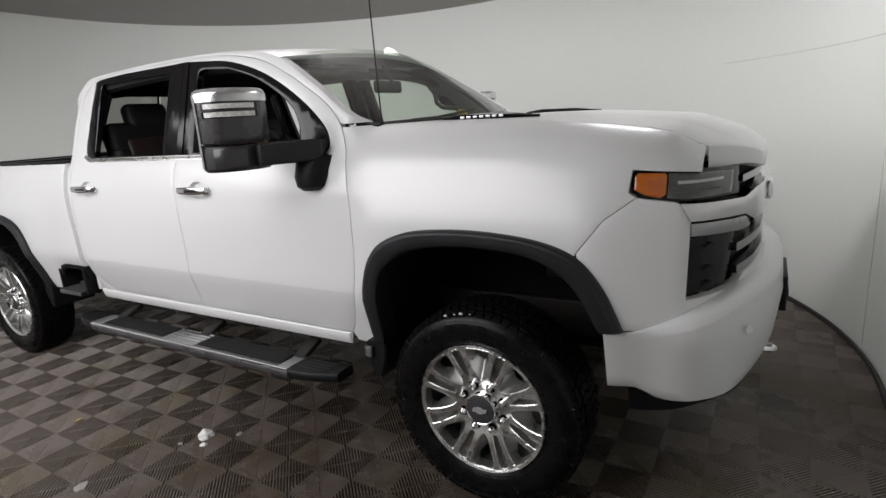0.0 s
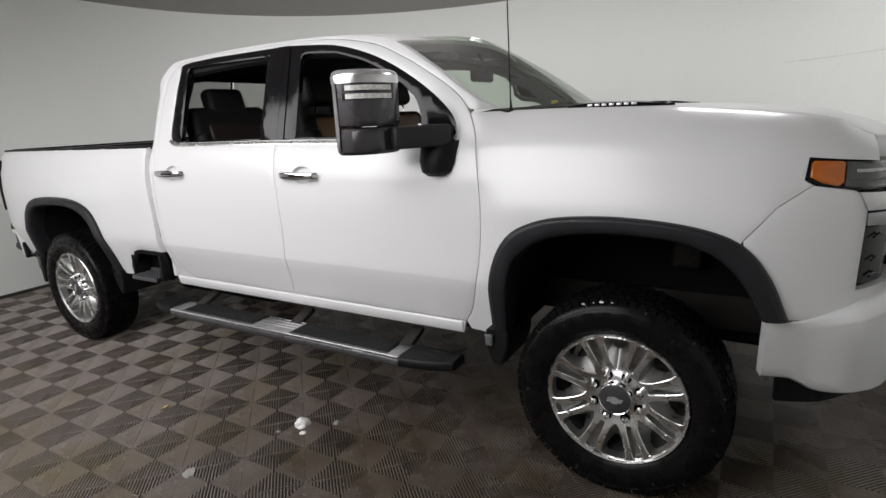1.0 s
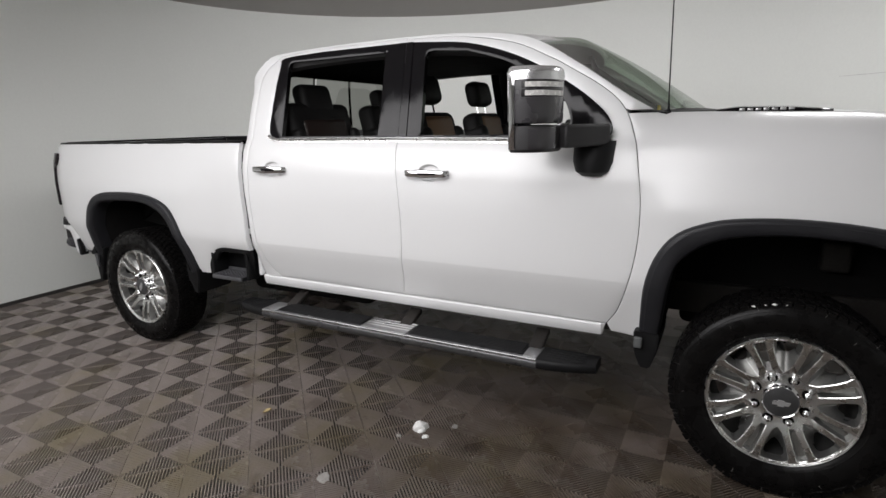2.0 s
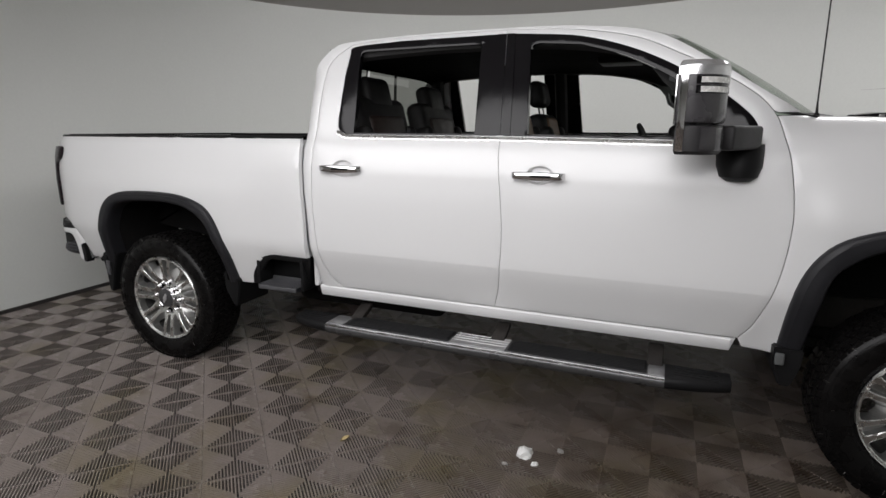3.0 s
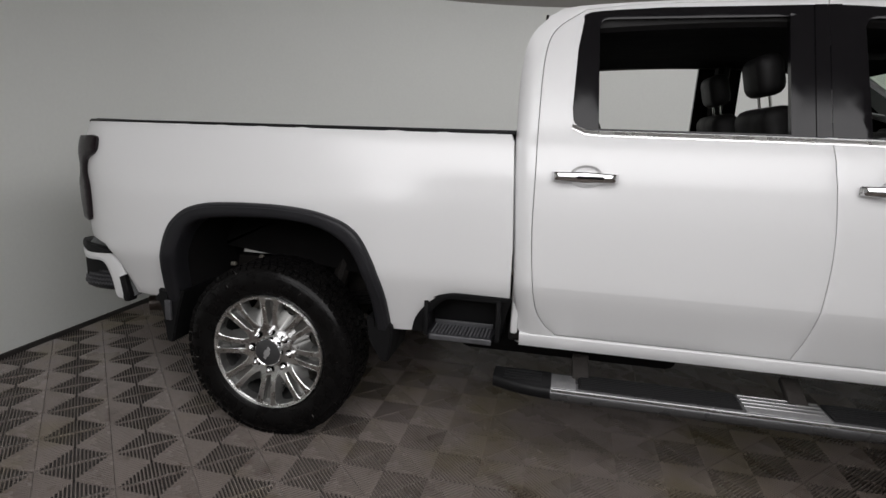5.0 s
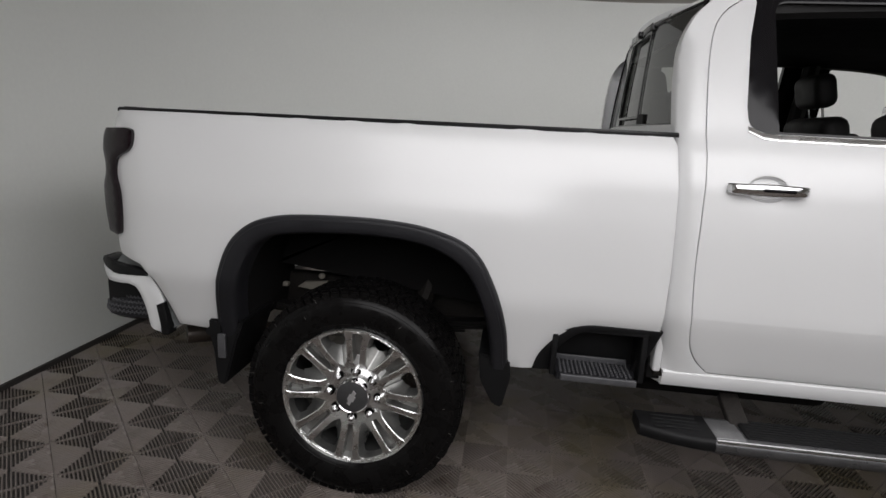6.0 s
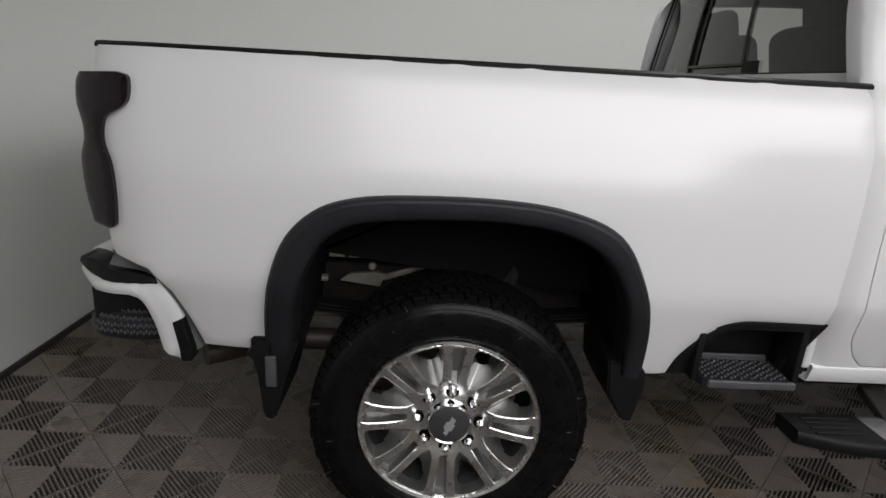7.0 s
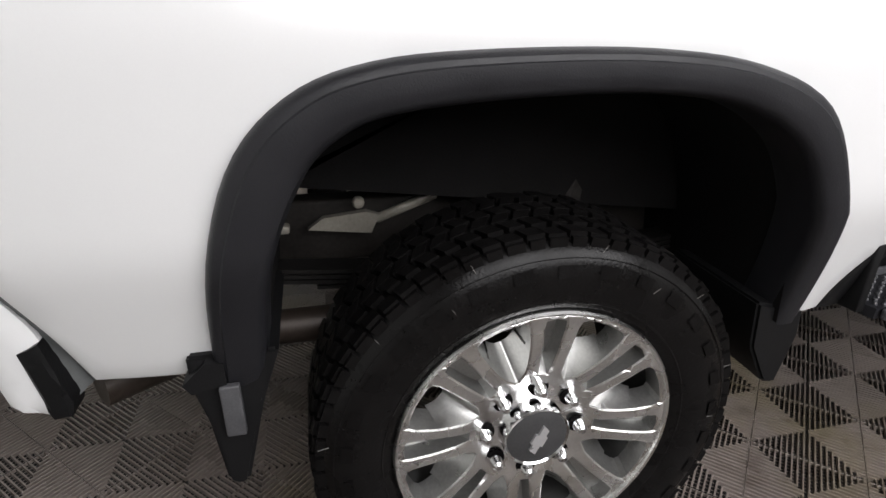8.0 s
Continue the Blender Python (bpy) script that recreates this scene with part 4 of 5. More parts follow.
# running boards
def running_board(s):
    b = group_of("running_board", truck)
    tagged(b, "chrome-edged running board with ribbed black pads")
    y = s * 0.985
    prof = [(0.082, -0.022), (0.088, -0.012), (0.090, 0.0), (0.088, 0.010), (0.084, 0.018), (0.078, 0.024), (0.070, 0.028), (-0.07, 0.028), (-0.085, 0.015), (-0.085, -0.03), (0.07, -0.03)]
    bm = prism(bmesh.new(), prof, lambda u, v, w: (w, y + s * u, 0.425 + v), 1.30, 3.045)
    part("board", bm, BOARDMETAL, b, "grey metal board", True, 30)
    # thin chrome rod added to draw the highlight along the board's top edge
    part("edge_highlight", tube(bmesh.new(), [(x, y + s * 0.081, 0.425 + 0.0215) for x in np.linspace(1.302, 3.043, 8)], 0.0075, 8), CHROME, b, "thin chrome rod added for the highlight along the edge")
    for x0, x1 in ((1.302, 1.40), (2.03, 2.32), (2.975, 3.043)):
        part("bright_plate", box(((x0 + x1) / 2, y + s * 0.01, 0.4545), (x1 - x0, 0.13, 0.005), 0.002), BOARDPLATE, b, "bare bright metal plate")
    for x0, x1 in ((1.41, 2.02), (2.33, 2.97)):
        bm = bmesh.new()
        rbox(bm, ((x0 + x1) / 2, y - s * 0.006, 0.456), (x1 - x0, 0.125, 0.008), 0.003)
        for k in range(7):
            rbox(bm, ((x0 + x1) / 2, y - s * 0.006 + (k - 3) * 0.017, 0.461), (x1 - x0 - 0.02, 0.008, 0.006), 0.002, None, 1)
        part("tread_pad", bm, BLACK, b, "ribbed black tread pad")
    bm = bmesh.new()
    for k in range(4):
        rbox(bm, (2.175, y - s * 0.02 + (k - 1.5) * 0.030, 0.456), (0.29, 0.012, 0.008), 0.003)
    part("bright_strip", bm, STEEL, b)
    for x0, x1 in ((1.30, 1.06), (3.045, 3.31)):
        d = 1 if x1 > x0 else -1
        rows = []
        for k in np.linspace(0, 1, 7):
            x = x0 + (x1 - x0) * k
            sc = 1 - 0.35 * k ** 2
            rows.append([(x, y + s * (u * sc - 0.03 * k * k), 0.425 + v * (1 - 0.15 * k) + 0.004) for u, v in prof + prof[:1]])
        bm = loft(rows, (s > 0) != (d > 0))
        bm.faces.new([bm.verts.new(p) for p in rows[-1][:-1]])
        for k in range(4):
            rbox(bm, (x0 + (x1 - x0) * 0.48, y + s * (0.035 - k * 0.026), 0.457), (abs(x1 - x0) * 0.66, 0.009, 0.006), 0.002, None, 1)
        part("end_cap", bm, BLACK, b, "black plastic end cap")
    for x in (1.42, 2.25, 3.0):
        bm = bmesh.new()
        rbox(bm, (x, s * 0.88, 0.47), (0.07, 0.16, 0.03), 0.006, Matrix.Rotation(s * radians(-22), 3, "X"))
        part("bracket", bm, UNDER, b)


mirror_sides(running_board)


# load bed
def bed(s):
    notch = crv([(0.672, 0.572), (0.692, 0.640), (0.740, 0.706), (0.805, 0.758), (0.86, 0.774), (0.92, 0.776)], 4)
    arch = mid_arch(ARCH_R, ARCH_R_IN)
    out = [(-0.985, 1.442), (-0.988, 1.20), (-0.972, 0.91), (-0.96, 0.888), (-0.855, 0.864)] + crv([(-0.797, 0.80), (-0.762, 0.71), (-0.735, 0.617)], 4) + [(-0.56, 0.608)]
    out += arch + [(0.60, 0.571)] + notch + [(1.104, 0.772), (1.105, 1.0), (1.091, 1.30), (1.081, 1.42), (1.066, 1.452)]
    part("bed_side", sheet(out, side(s), (), 0.04, 0.03, 0.003, 0.008, s > 0), PAINT, truck, "white load bed side panel")
    part("wheel_arch_flare", flare(s, ARCH_R, ARCH_R_IN), FLARE, truck, "grained black wheel arch flare")
    rows = []
    for x in np.linspace(-1.0, 1.085, 30):
        w, h = W(x, 1.45), rail_z(x)
        rows.append([(x, s * (w + 0.001), h - 0.006), (x, s * (w + 0.001), h + 0.003), (x, s * (w - 0.010), h + 0.010), (x, s * (w - 0.10), h + 0.010), (x, s * (w - 0.105), h - 0.01)])
    part("rail_cap", loft(rows, s > 0), BLACK, truck, "black bed rail cap")
    bm = box((0.05, s * 0.80, 1.285), (2.06, 0.03, 0.34), 0.004)
    part("bed_inner_wall", bm, BLACK, truck, "black sprayed bed liner")
    # step recess ahead of the wheel
    rec = notch[:1] + notch[1:] + [(1.115, 0.774), (1.060, 0.560)]
    inner = crv([(0.735, 0.575), (0.745, 0.64), (0.785, 0.70), (0.83, 0.738), (0.88, 0.748)], 3) + [(1.075, 0.746), (1.035, 0.575)]
    st = group_of("bed_step", truck)
    tagged(st, "black plastic side step moulded into the bed")
    part("surround", sheet(rec, side(s, 0.004), [inner], 0.03, 0.02, 0.003, 0.005, s > 0), BLACK, st)
    bm = box((0.90, s * 0.80, 0.67), (0.36, 0.02, 0.20), 0.004)
    rbox(bm, (0.745, s * 0.87, 0.65), (0.02, 0.14, 0.16), 0.004)
    rbox(bm, (1.06, s * 0.87, 0.66), (0.02, 0.14, 0.18), 0.004)
    rbox(bm, (0.90, s * 0.87, 0.755), (0.34, 0.14, 0.02), 0.004)
    part("recess", bm, BLACK, st)
    bm = prism(bmesh.new(), [(0.72, 0.80), (0.76, 0.96), (1.03, 0.97), (1.06, 0.80)], lambda u, v, w: (u, s * v, w), 0.565, 0.590)
    part("tread", bm, FLARE, st, "studded black step tread")
    bm = bmesh.new()
    for i in range(17):
        for j in range(6):
            rbox(bm, (0.775 + 0.0155 * i, s * (0.838 + 0.021 * j + 0.008 * (i % 2)), 0.592), (0.0075, 0.011, 0.008), 0.002, Matrix.Rotation(s * 0.5, 3, "Z"), 1)
    part("tread_studs", bm, STUD, st, "scuffed grey grip studs")
    part("tread_lip", box((0.905, s * 0.970, 0.580), (0.27, 0.014, 0.026), 0.005), STUD, st, "scuffed grey front lip of the step")
    part("tread_back", box((0.895, s * 0.826, 0.600), (0.27, 0.010, 0.022), 0.004), STUD, st)
    # tail lamp wrapped round the corner
    lamp = crv([(-1.040, 1.290), (-1.045, 1.345), (-1.03, 1.372)], 3) + crv([(-0.90, 1.378), (-0.870, 1.366), (-0.867, 1.318), (-0.884, 1.292), (-0.925, 1.272), (-0.945, 1.250), (-0.950, 1.200), (-0.930, 1.145), (-0.926, 1.08), (-0.932, 1.00), (-0.940, 0.976), (-0.958, 0.968)], 4) + crv([(-1.020, 0.975), (-1.040, 1.06), (-1.040, 1.15), (-1.020, 1.20), (-1.020, 1.24)], 3)
    part("tail_lamp", sheet(lamp, side(s, 0.022), (), 0.02, 0.07, 0.006, 0.012, s > 0), TAIL, truck, "smoked dark red tail lamp")
    # flaps at the arch ends
    for poly, yo in (([(-0.592, 0.66), (-0.592, 0.60), (-0.575, 0.53), (-0.562, 0.40), (-0.548, 0.386), (-0.528, 0.392), (-0.485, 0.56), (-0.45, 0.66)], 0.0), ([(0.47, 0.63), (0.482, 0.52), (0.536, 0.425), (0.570, 0.418), (0.594, 0.54), (0.588, 0.60)], -0.01)):
        bm = prism(bmesh.new(), poly, lambda u, v, w: (u, s * w, v), 0.66, 0.955 + yo)
        bmesh.ops.bevel(bm, geom=bm.edges[:], offset=0.006, segments=2, affect="EDGES")
        part("mud_flap", bm, BLACK, truck, "black plastic mud flap")
    bm = prism(bmesh.new(), [(-0.600, 0.618), (-0.562, 0.655), (-0.535, 0.652), (-0.535, 0.612), (-0.588, 0.600)], lambda u, v, w: (u, s * w, v), 0.90, 0.968)
    part("flap_clip", bm, BLACK, truck)
    part("flap_reflector", box((-0.532, s * 0.966, 0.560), (0.032, 0.014, 0.100), 0.004), STUD, truck)
    bm = prism(bmesh.new(), [(3.455, 0.62), (3.46, 0.53), (3.487, 0.455), (3.53, 0.450), (3.56, 0.54), (3.565, 0.62)], lambda u, v, w: (u, s * w, v), 0.66, 0.955)
    bmesh.ops.bevel(bm, geom=bm.edges[:], offset=0.006, segments=2, affect="EDGES")
    part("mud_flap", bm, BLACK, truck, "black plastic mud flap")
    part("flap_clip", box((3.478, s * 0.965, 0.575), (0.035, 0.02, 0.05), 0.006), GREYTRIM, truck)
    # rear bumper corner with its step
    bp = group_of("rear_bumper_corner", truck)
    tagged(bp, "white rear bumper corner with black corner step")
    rim = [(-1.130, 0.80), (-1.130, 0.823), (-0.990, 0.810)] + crv([(-0.858, 0.820), (-0.808, 0.760), (-0.783, 0.700), (-0.768, 0.600)], 4) + [(-0.774, 0.578), (-0.795, 0.571)] + crv([(-0.850, 0.600), (-0.868, 0.683), (-0.898, 0.752), (-0.934, 0.770)], 4) + [(-1.05, 0.766)]


    def corner(x, z, d):
        w = 0.945 - 0.10 * max(0, (-0.93 - x) / 0.19) ** 2 - 0.02 * ease(0.75, 0.88, z)
        return (x, s * (w - d), z)
    part("shell", sheet(rim, corner, (), 0.025, 0.10, 0.008, 0.014, s > 0), PAINT, bp, "white painted shell")
    pad = crv([(-1.130, 0.826), (-1.112, 0.848), (-1.040, 0.858), (-0.990, 0.842), (-0.900, 0.834), (-0.866, 0.826), (-0.852, 0.808)], 4) + [(-0.99, 0.806), (-1.07, 0.816)]
    part("top_pad", sheet(pad, lambda x, z, d: corner(x, z, d - 0.006), (), 0.02, 0.08, 0.004, 0.006, s > 0), BLACK, bp, "black top step pad")
    bm = bmesh.new()
    for k in range(4):
        rbox(bm, (-1.085 + 0.022 * k, s * (0.835 + 0.014 * k), 0.852 - 0.001 * k), (0.008, 0.050, 0.010), 0.003, None, 1)
    part("pad_ridges", bm, BLACK, bp)
    outer_line = crv([(-0.985, 0.894), (-0.955, 0.890), (-0.855, 0.867), (-0.795, 0.802), (-0.760, 0.712), (-0.733, 0.612)], 4)
    inner_line = crv([(-0.985, 0.855), (-0.955, 0.850), (-0.880, 0.835), (-0.832, 0.785), (-0.798, 0.706), (-0.768, 0.590)], 4)
    gasket = [[(p[0], s * (W(p[0], p[1]) - 0.012), p[1]), (p[0] * 0.6 + q[0] * 0.4, s * (W(p[0], p[1]) - 0.020), p[1] * 0.6 + q[1] * 0.4), (q[0], s * 0.925, q[1]), (q[0], s * 0.86, q[1])] for p, q in zip(outer_line, inner_line)]
    part("gap_trim", loft(gasket, s < 0), GREYTRIM, bp, "grey trim along the bed edge")
    edge = [(-0.814, 0.694), (-0.784, 0.708), (-0.762, 0.600), (-0.768, 0.574), (-0.794, 0.572)]
    part("edge_trim", sheet(edge, lambda x, z, d: corner(x, z, d - 0.006), (), 0.02, 0.05, 0.004, 0.005, s > 0), BLACK, bp)
    bm = box((-0.975, s * 0.80, 0.69), (0.20, 0.16, 0.16), 0.01)
    part("step_recess", bm, BLACK, bp)
    lip = crv([(-1.085, 0.70), (-1.105, 0.80), (-1.095, 0.86), (-1.05, 0.900), (-0.97, 0.916), (-0.90, 0.914), (-0.852, 0.905)], 4)
    rows = []
    for x, y in lip:
        away = Vector((-0.93 - x, 0.66 - y)).normalized()
        rows.append([(x + away.x * d, s * (y + away.y * d), z) for d, z in ((0.17, 0.712), (0.075, 0.700), (0.03, 0.688), (0.008, 0.668), (0.0, 0.644), (0.006, 0.620), (0.028, 0.604), (0.07, 0.600), (0.17, 0.600))])
    bm = loft(rows, s < 0)
    bmesh.ops.recalc_face_normals(bm, faces=bm.faces[:])
    part("corner_step", bm, FLARE, bp, "rounded black corner step")
    bm = bmesh.new()
    for i, (x, y) in enumerate(lip[5:-2]):
        away = Vector((-0.93 - x, 0.66 - y)).normalized()
        for j, (d, z) in enumerate(((0.060, 0.699), (0.036, 0.690), (0.016, 0.676), (0.004, 0.658), (0.000, 0.640))):
            for q in (0.0, 0.5):
                nx, ny = lip[5 + i + 1]
                px, py = x + (nx - x) * q, y + (ny - y) * q
                rbox(bm, (px + away.x * d, s * (py + away.y * d), z + 0.005 * (q > 0)), (0.006, 0.006, 0.011), 0.002, None, 1)
    part("corner_step_studs", bm, STUD, bp, "worn grey grip studs")


mirror_sides(bed)
part("bed_floor", box((0.05, 0, 0.80), (2.06, 0.84, 0.03), 0.004), UNDER, truck)
part("bed_front_wall", box((1.055, 0, 1.10), (0.03, 1.72, 0.68), 0.006), PAINT, truck)
bm = box((-0.995, 0, 1.08), (0.05, 1.56, 0.74), 0.02)
part("tailgate", bm, PAINT, truck, "white tailgate")
part("tailgate_liner", box((-0.966, 0, 1.13), (0.012, 1.54, 0.62), 0.003), BLACK, truck, "black liner inside the tailgate")
part("tailgate_cap", box((-0.995, 0, 1.450), (0.06, 1.56, 0.014), 0.005), BLACK, truck)
part("rear_bumper", box((-1.08, 0, 0.73), (0.16, 1.50, 0.22), 0.03), PAINT, truck, "white rear bumper bar")

# rear wall of the cab with its tinted window
bm = box((1.125, 0, 1.03), (0.03, 1.78, 0.86), 0.01)
part("cab_back", bm, PAINT, truck)


def rear_pane(y0, y1, off=0.0, z0=1.500, z1=1.922, n=9):
    """A strip of the curved rear glass between two places across and two heights."""
    rows = []
    for z in np.linspace(z0, z1, 5):
        t = (z - 1.475) / 0.455
        k = (0.856 - 0.33 * (z - 1.5)) / 0.84
        rows.append([(1.140 + 0.03 * max(0.0, t) ** 1.6 + off - 0.060 * (1 - (y / 0.78) ** 2), y * k, z) for y in np.linspace(y0, y1, n)])
    return loft(rows, True)


rw = group_of("rear_window", truck)
tagged(rw, "tinted rear window with sliding middle pane")
for y0, y1, o in ((-0.815, -0.232, 0.0), (-0.222, 0.222, 0.014), (0.232, 0.815, 0.0)):
    g = part("pane", rear_pane(y0, y1, o), TINTED, rw, "dark tinted pane")
    g.visible_shadow = False
for y0, y1 in ((-0.840, -0.812), (0.812, 0.840)):
    part("post", thick(rear_pane(y0, y1, -0.004, 1.44, 1.935), -0.008), GLOSS, rw)
for y0, y1, z0, z1 in ((-0.236, -0.220, 1.535, 1.905), (0.220, 0.236, 1.535, 1.905), (-0.236, 0.236, 1.896, 1.908), (-0.236, 0.236, 1.530, 1.540), (-0.815, 0.815, 1.918, 1.926), (-0.815, 0.815, 1.496, 1.502)):
    part("seal", thick(rear_pane(y0, y1, -0.002, z0, z1), -0.006), GLOSS, rw)
part("latch_plate", thick(rear_pane(-0.33, -0.236, -0.003, 1.503, 1.545), -0.006), CABIN, rw, "dark slider end plate")
part("cab_back_upper", thick(rear_pane(-0.80, 0.80, -0.001, 1.42, 1.496, 17), -0.008), PAINT, truck)
rows = [[(1.205 - 0.015 * k - 0.095 * (1 - (y / 0.7) ** 2), y, 1.925 + 0.040 * (1 - (y / 0.7) ** 2) * (1 - 0.7 * k) + 0.008 * (1 - k)) for y in np.linspace(-0.70, 0.70, 15)] for k in (0, 0.5, 1.0)]
part("roof_back_edge", thick(loft(rows, False), 0.012), PAINT, truck)
bm = box((1.112, 0, 1.926), (0.03, 0.42, 0.032), 0.008)
part("high_brake_lamp", bm, GLAZE, truck, "smoked grey high brake lamp")
part("rear_camera", box((1.098, 0, 1.922), (0.03, 0.045, 0.030), 0.008), GLOSS, truck, "small black camera housing")
for y in (-0.36, 0.36):
    part("cargo_lamp", box((1.136, y, 1.928), (0.025, 0.09, 0.026), 0.006), CLEAR, truck)


# wheels: local y points inward, the outer face lies at y = 0
RT = 0.425


def across(y):
    """Draws the tread in to its true width; the outer side stays."""
    return y if y < 0.004 else 0.004 + (y - 0.004) * 0.85


def tyre_mesh():
    bm = bmesh.new()
    prof = [(0.268, 0.022), (0.276, 0.008), (0.290, -0.004), (0.315, -0.014), (0.345, -0.020), (0.372, -0.017), (0.392, -0.006), (0.405, 0.008), (0.411, 0.022), (0.412, 0.135),
            (0.411, 0.250), (0.400, 0.272), (0.372, 0.290), (0.320, 0.285), (0.268, 0.255)]
    lathe(bm, [(r, across(y)) for r, y in prof], 96)
    bmesh.ops.recalc_face_normals(bm, faces=bm.faces[:])
    return bm


def tread_mesh():
    bm = bmesh.new()
    n = 70
    for k in range(n):
        a = k * math.tau / n

        def lug(y0, y1, r0, r1, wide, off, skew):
            vs = []
            for r in (r0, r1):
                for y, sg in ((y0, 0), (y1, skew)):
                    for side_ in (-1, 1):
                        b = a + off + sg + side_ * wide / 2 / 0.42
                        vs.append(bm.verts.new((r * math.cos(b), across(y), r * math.sin(b))))
            i = (0, 1, 3, 2), (4, 6, 7, 5), (0, 4, 5, 1), (1, 5, 7, 3), (3, 7, 6, 2), (2, 6, 4, 0)
            for q in i:
                bm.faces.new([vs[j] for j in q])
        st = 0.5 * math.tau / n
        for y0, y1, sg in ((0.004, 0.045, 1), (0.270, 0.228, -1)):
            lug(y0 + sg * 0.006, y1, 0.396, RT - 0.003 - 0.003 * (k % 2), 0.031, 0, 0.02 * sg)
            lug(y0 - sg * 0.004, y0 + sg * 0.010, 0.386, 0.414, 0.026 + 0.006 * (k % 2), 0, 0)
        lug(0.052, 0.088, 0.408, RT, 0.027, st, 0.03)
        lug(0.094, 0.130, 0.408, RT, 0.028, 0, -0.03)
        lug(0.136, 0.172, 0.408, RT, 0.028, st, 0.03)
        lug(0.178, 0.218, 0.408, RT, 0.027, 0, -0.03)
    for k in range(30):
        a = k * math.tau / 30
        vs = []
        for r, y in ((0.352, -0.0225), (0.374, -0.019)):
            for b in (a - 0.045, a + 0.045):
                vs.append(bm.verts.new((r * math.cos(b), y, r * math.sin(b))))
        bm.faces.new((vs[0], vs[1], vs[3], vs[2]))
    return bm


def ring_bead(bm, r, y, w):
    lathe(bm, [(r - w, y), (r - w * 0.6, y - w * 0.5), (r, y - w * 0.6), (r + w * 0.6, y - w * 0.4), (r + w, y)], 96)
    return bm


def rim_depth(r):
    return float(np.interp(r, (0.0, 0.06, 0.085, 0.105, 0.15, 0.20, 0.25, 0.262), (0.034, 0.034, 0.038, 0.030, 0.016, 0.007, 0.003, 0.002)))


WIDE = [(0.123, -0.002), (0.123, 0.002), (0.140, 0.017), (0.168, 0.029), (0.205, 0.0405), (0.238, 0.0485), (0.250, 0.0480), (0.2575, 0.037), (0.2610, 0.0),
        (0.2575, -0.037), (0.250, -0.0480), (0.238, -0.0485), (0.205, -0.0405), (0.168, -0.029), (0.140, -0.017)]
SLOT = [(0.129, -0.009), (0.129, 0.009), (0.160, 0.0125), (0.242, 0.0195), (0.255, 0.0190), (0.2595, 0.0), (0.255, -0.0190), (0.242, -0.0195), (0.160, -0.0125)]


def rim_mesh():
    """The rim's face with eight scooped wide windows and eight straight slots between the spokes."""
    holes, walls = [], []

    def f(x, z, d):
        return (x, rim_depth(math.hypot(x, z)) + d, z)
    for k in range(16):
        a = k * math.tau / 16 + math.pi / 2
        shape = split(WIDE if k % 2 == 0 else SLOT, 0.018)

        def turn(r, t):
            return (r * math.cos(a) - t * math.sin(a), r * math.sin(a) + t * math.cos(a))
        holes.append([turn(*q) for q in shape])
        rows = []
        for u in (0.0, 0.05, 0.30, 0.62, 1.0):
            row = []
            for r, t in shape + shape[:1]:
                x, z = turn(r, t)
                lip = rim_depth(math.hypot(x, z)) + 0.0022
                if k % 2 == 0:
                    r2, t2, deep = r + (0.238 - r) * (0.60 if r < 0.2 else 0.10) * u, t * (1 - 0.26 * u), 0.044 * u
                else:
                    r2, t2, deep = r + (0.215 - r) * (0.30 if r < 0.2 else 0.12) * u, t * (1 - 0.22 * u), 0.030 * u
                x, z = turn(r2, t2)
                row.append((x, lip + deep, z))
            rows.append(row)
        walls.append(rows)
    circle = [(0.270 * math.cos(t), 0.270 * math.sin(t)) for t in np.linspace(0, math.tau, 97)[:-1]]
    bm = sheet(circle, f, holes, 0.018, 0.0, 0.0022, 0.0035, False)
    # pocket walls take the second alloy, darkened to stand for their shade
    for rows in walls:
        v = [[bm.verts.new(q) for q in row] for row in rows]
        for p, q in zip(v, v[1:]):
            for i in range(len(p) - 1):
                bm.faces.new((p[i], q[i], q[i + 1], p[i + 1])).material_index = 1
    # the slots are closed at the bottom
    for rows in walls[1::2]:
        bm.faces.new([bm.verts.new(q) for q in rows[-1][:-1]]).material_index = 1
    lathe(bm, [(0.2685, 0.004), (0.2705, -0.003), (0.2745, -0.005), (0.278, 0.0), (0.278, 0.012)], 96)
    return bm


def barrel_mesh():
    return lathe(bmesh.new(), [(0.277, 0.012), (0.262, 0.045), (0.252, 0.075), (0.244, 0.12), (0.246, 0.24)], 96)


def whisker_mesh(seed):
    """Short moulding whiskers left on the tyre's shoulder and side wall."""
    rng = random.Random(seed)
    bm = bmesh.new()
    for k in range(18):
        a = (k + rng.uniform(-0.4, 0.4)) * math.tau / 18
        r, y = (0.392, -0.007) if k % 3 else (0.352, -0.0215)
        b = a + rng.uniform(-0.012, 0.012)
        l = rng.uniform(0.010, 0.022)
        tube(bm, [(r * math.cos(a), y, r * math.sin(a)), ((r + l) * math.cos(b), y - 0.003, (r + l) * math.sin(b))], 0.0005, 5)
    return bm


def nut_at(k):
    a = (k + 0.5) * math.tau / 8
    bm = lathe(bmesh.new(), [(0.0, -0.001), (0.006, 0.0), (0.0105, 0.005), (0.0112, 0.012), (0.013, 0.016), (0.013, 0.034)], 12)
    bmesh.ops.translate(bm, verts=bm.verts, vec=(0.097 * math.cos(a), 0.004, 0.097 * math.sin(a)))
    return bm


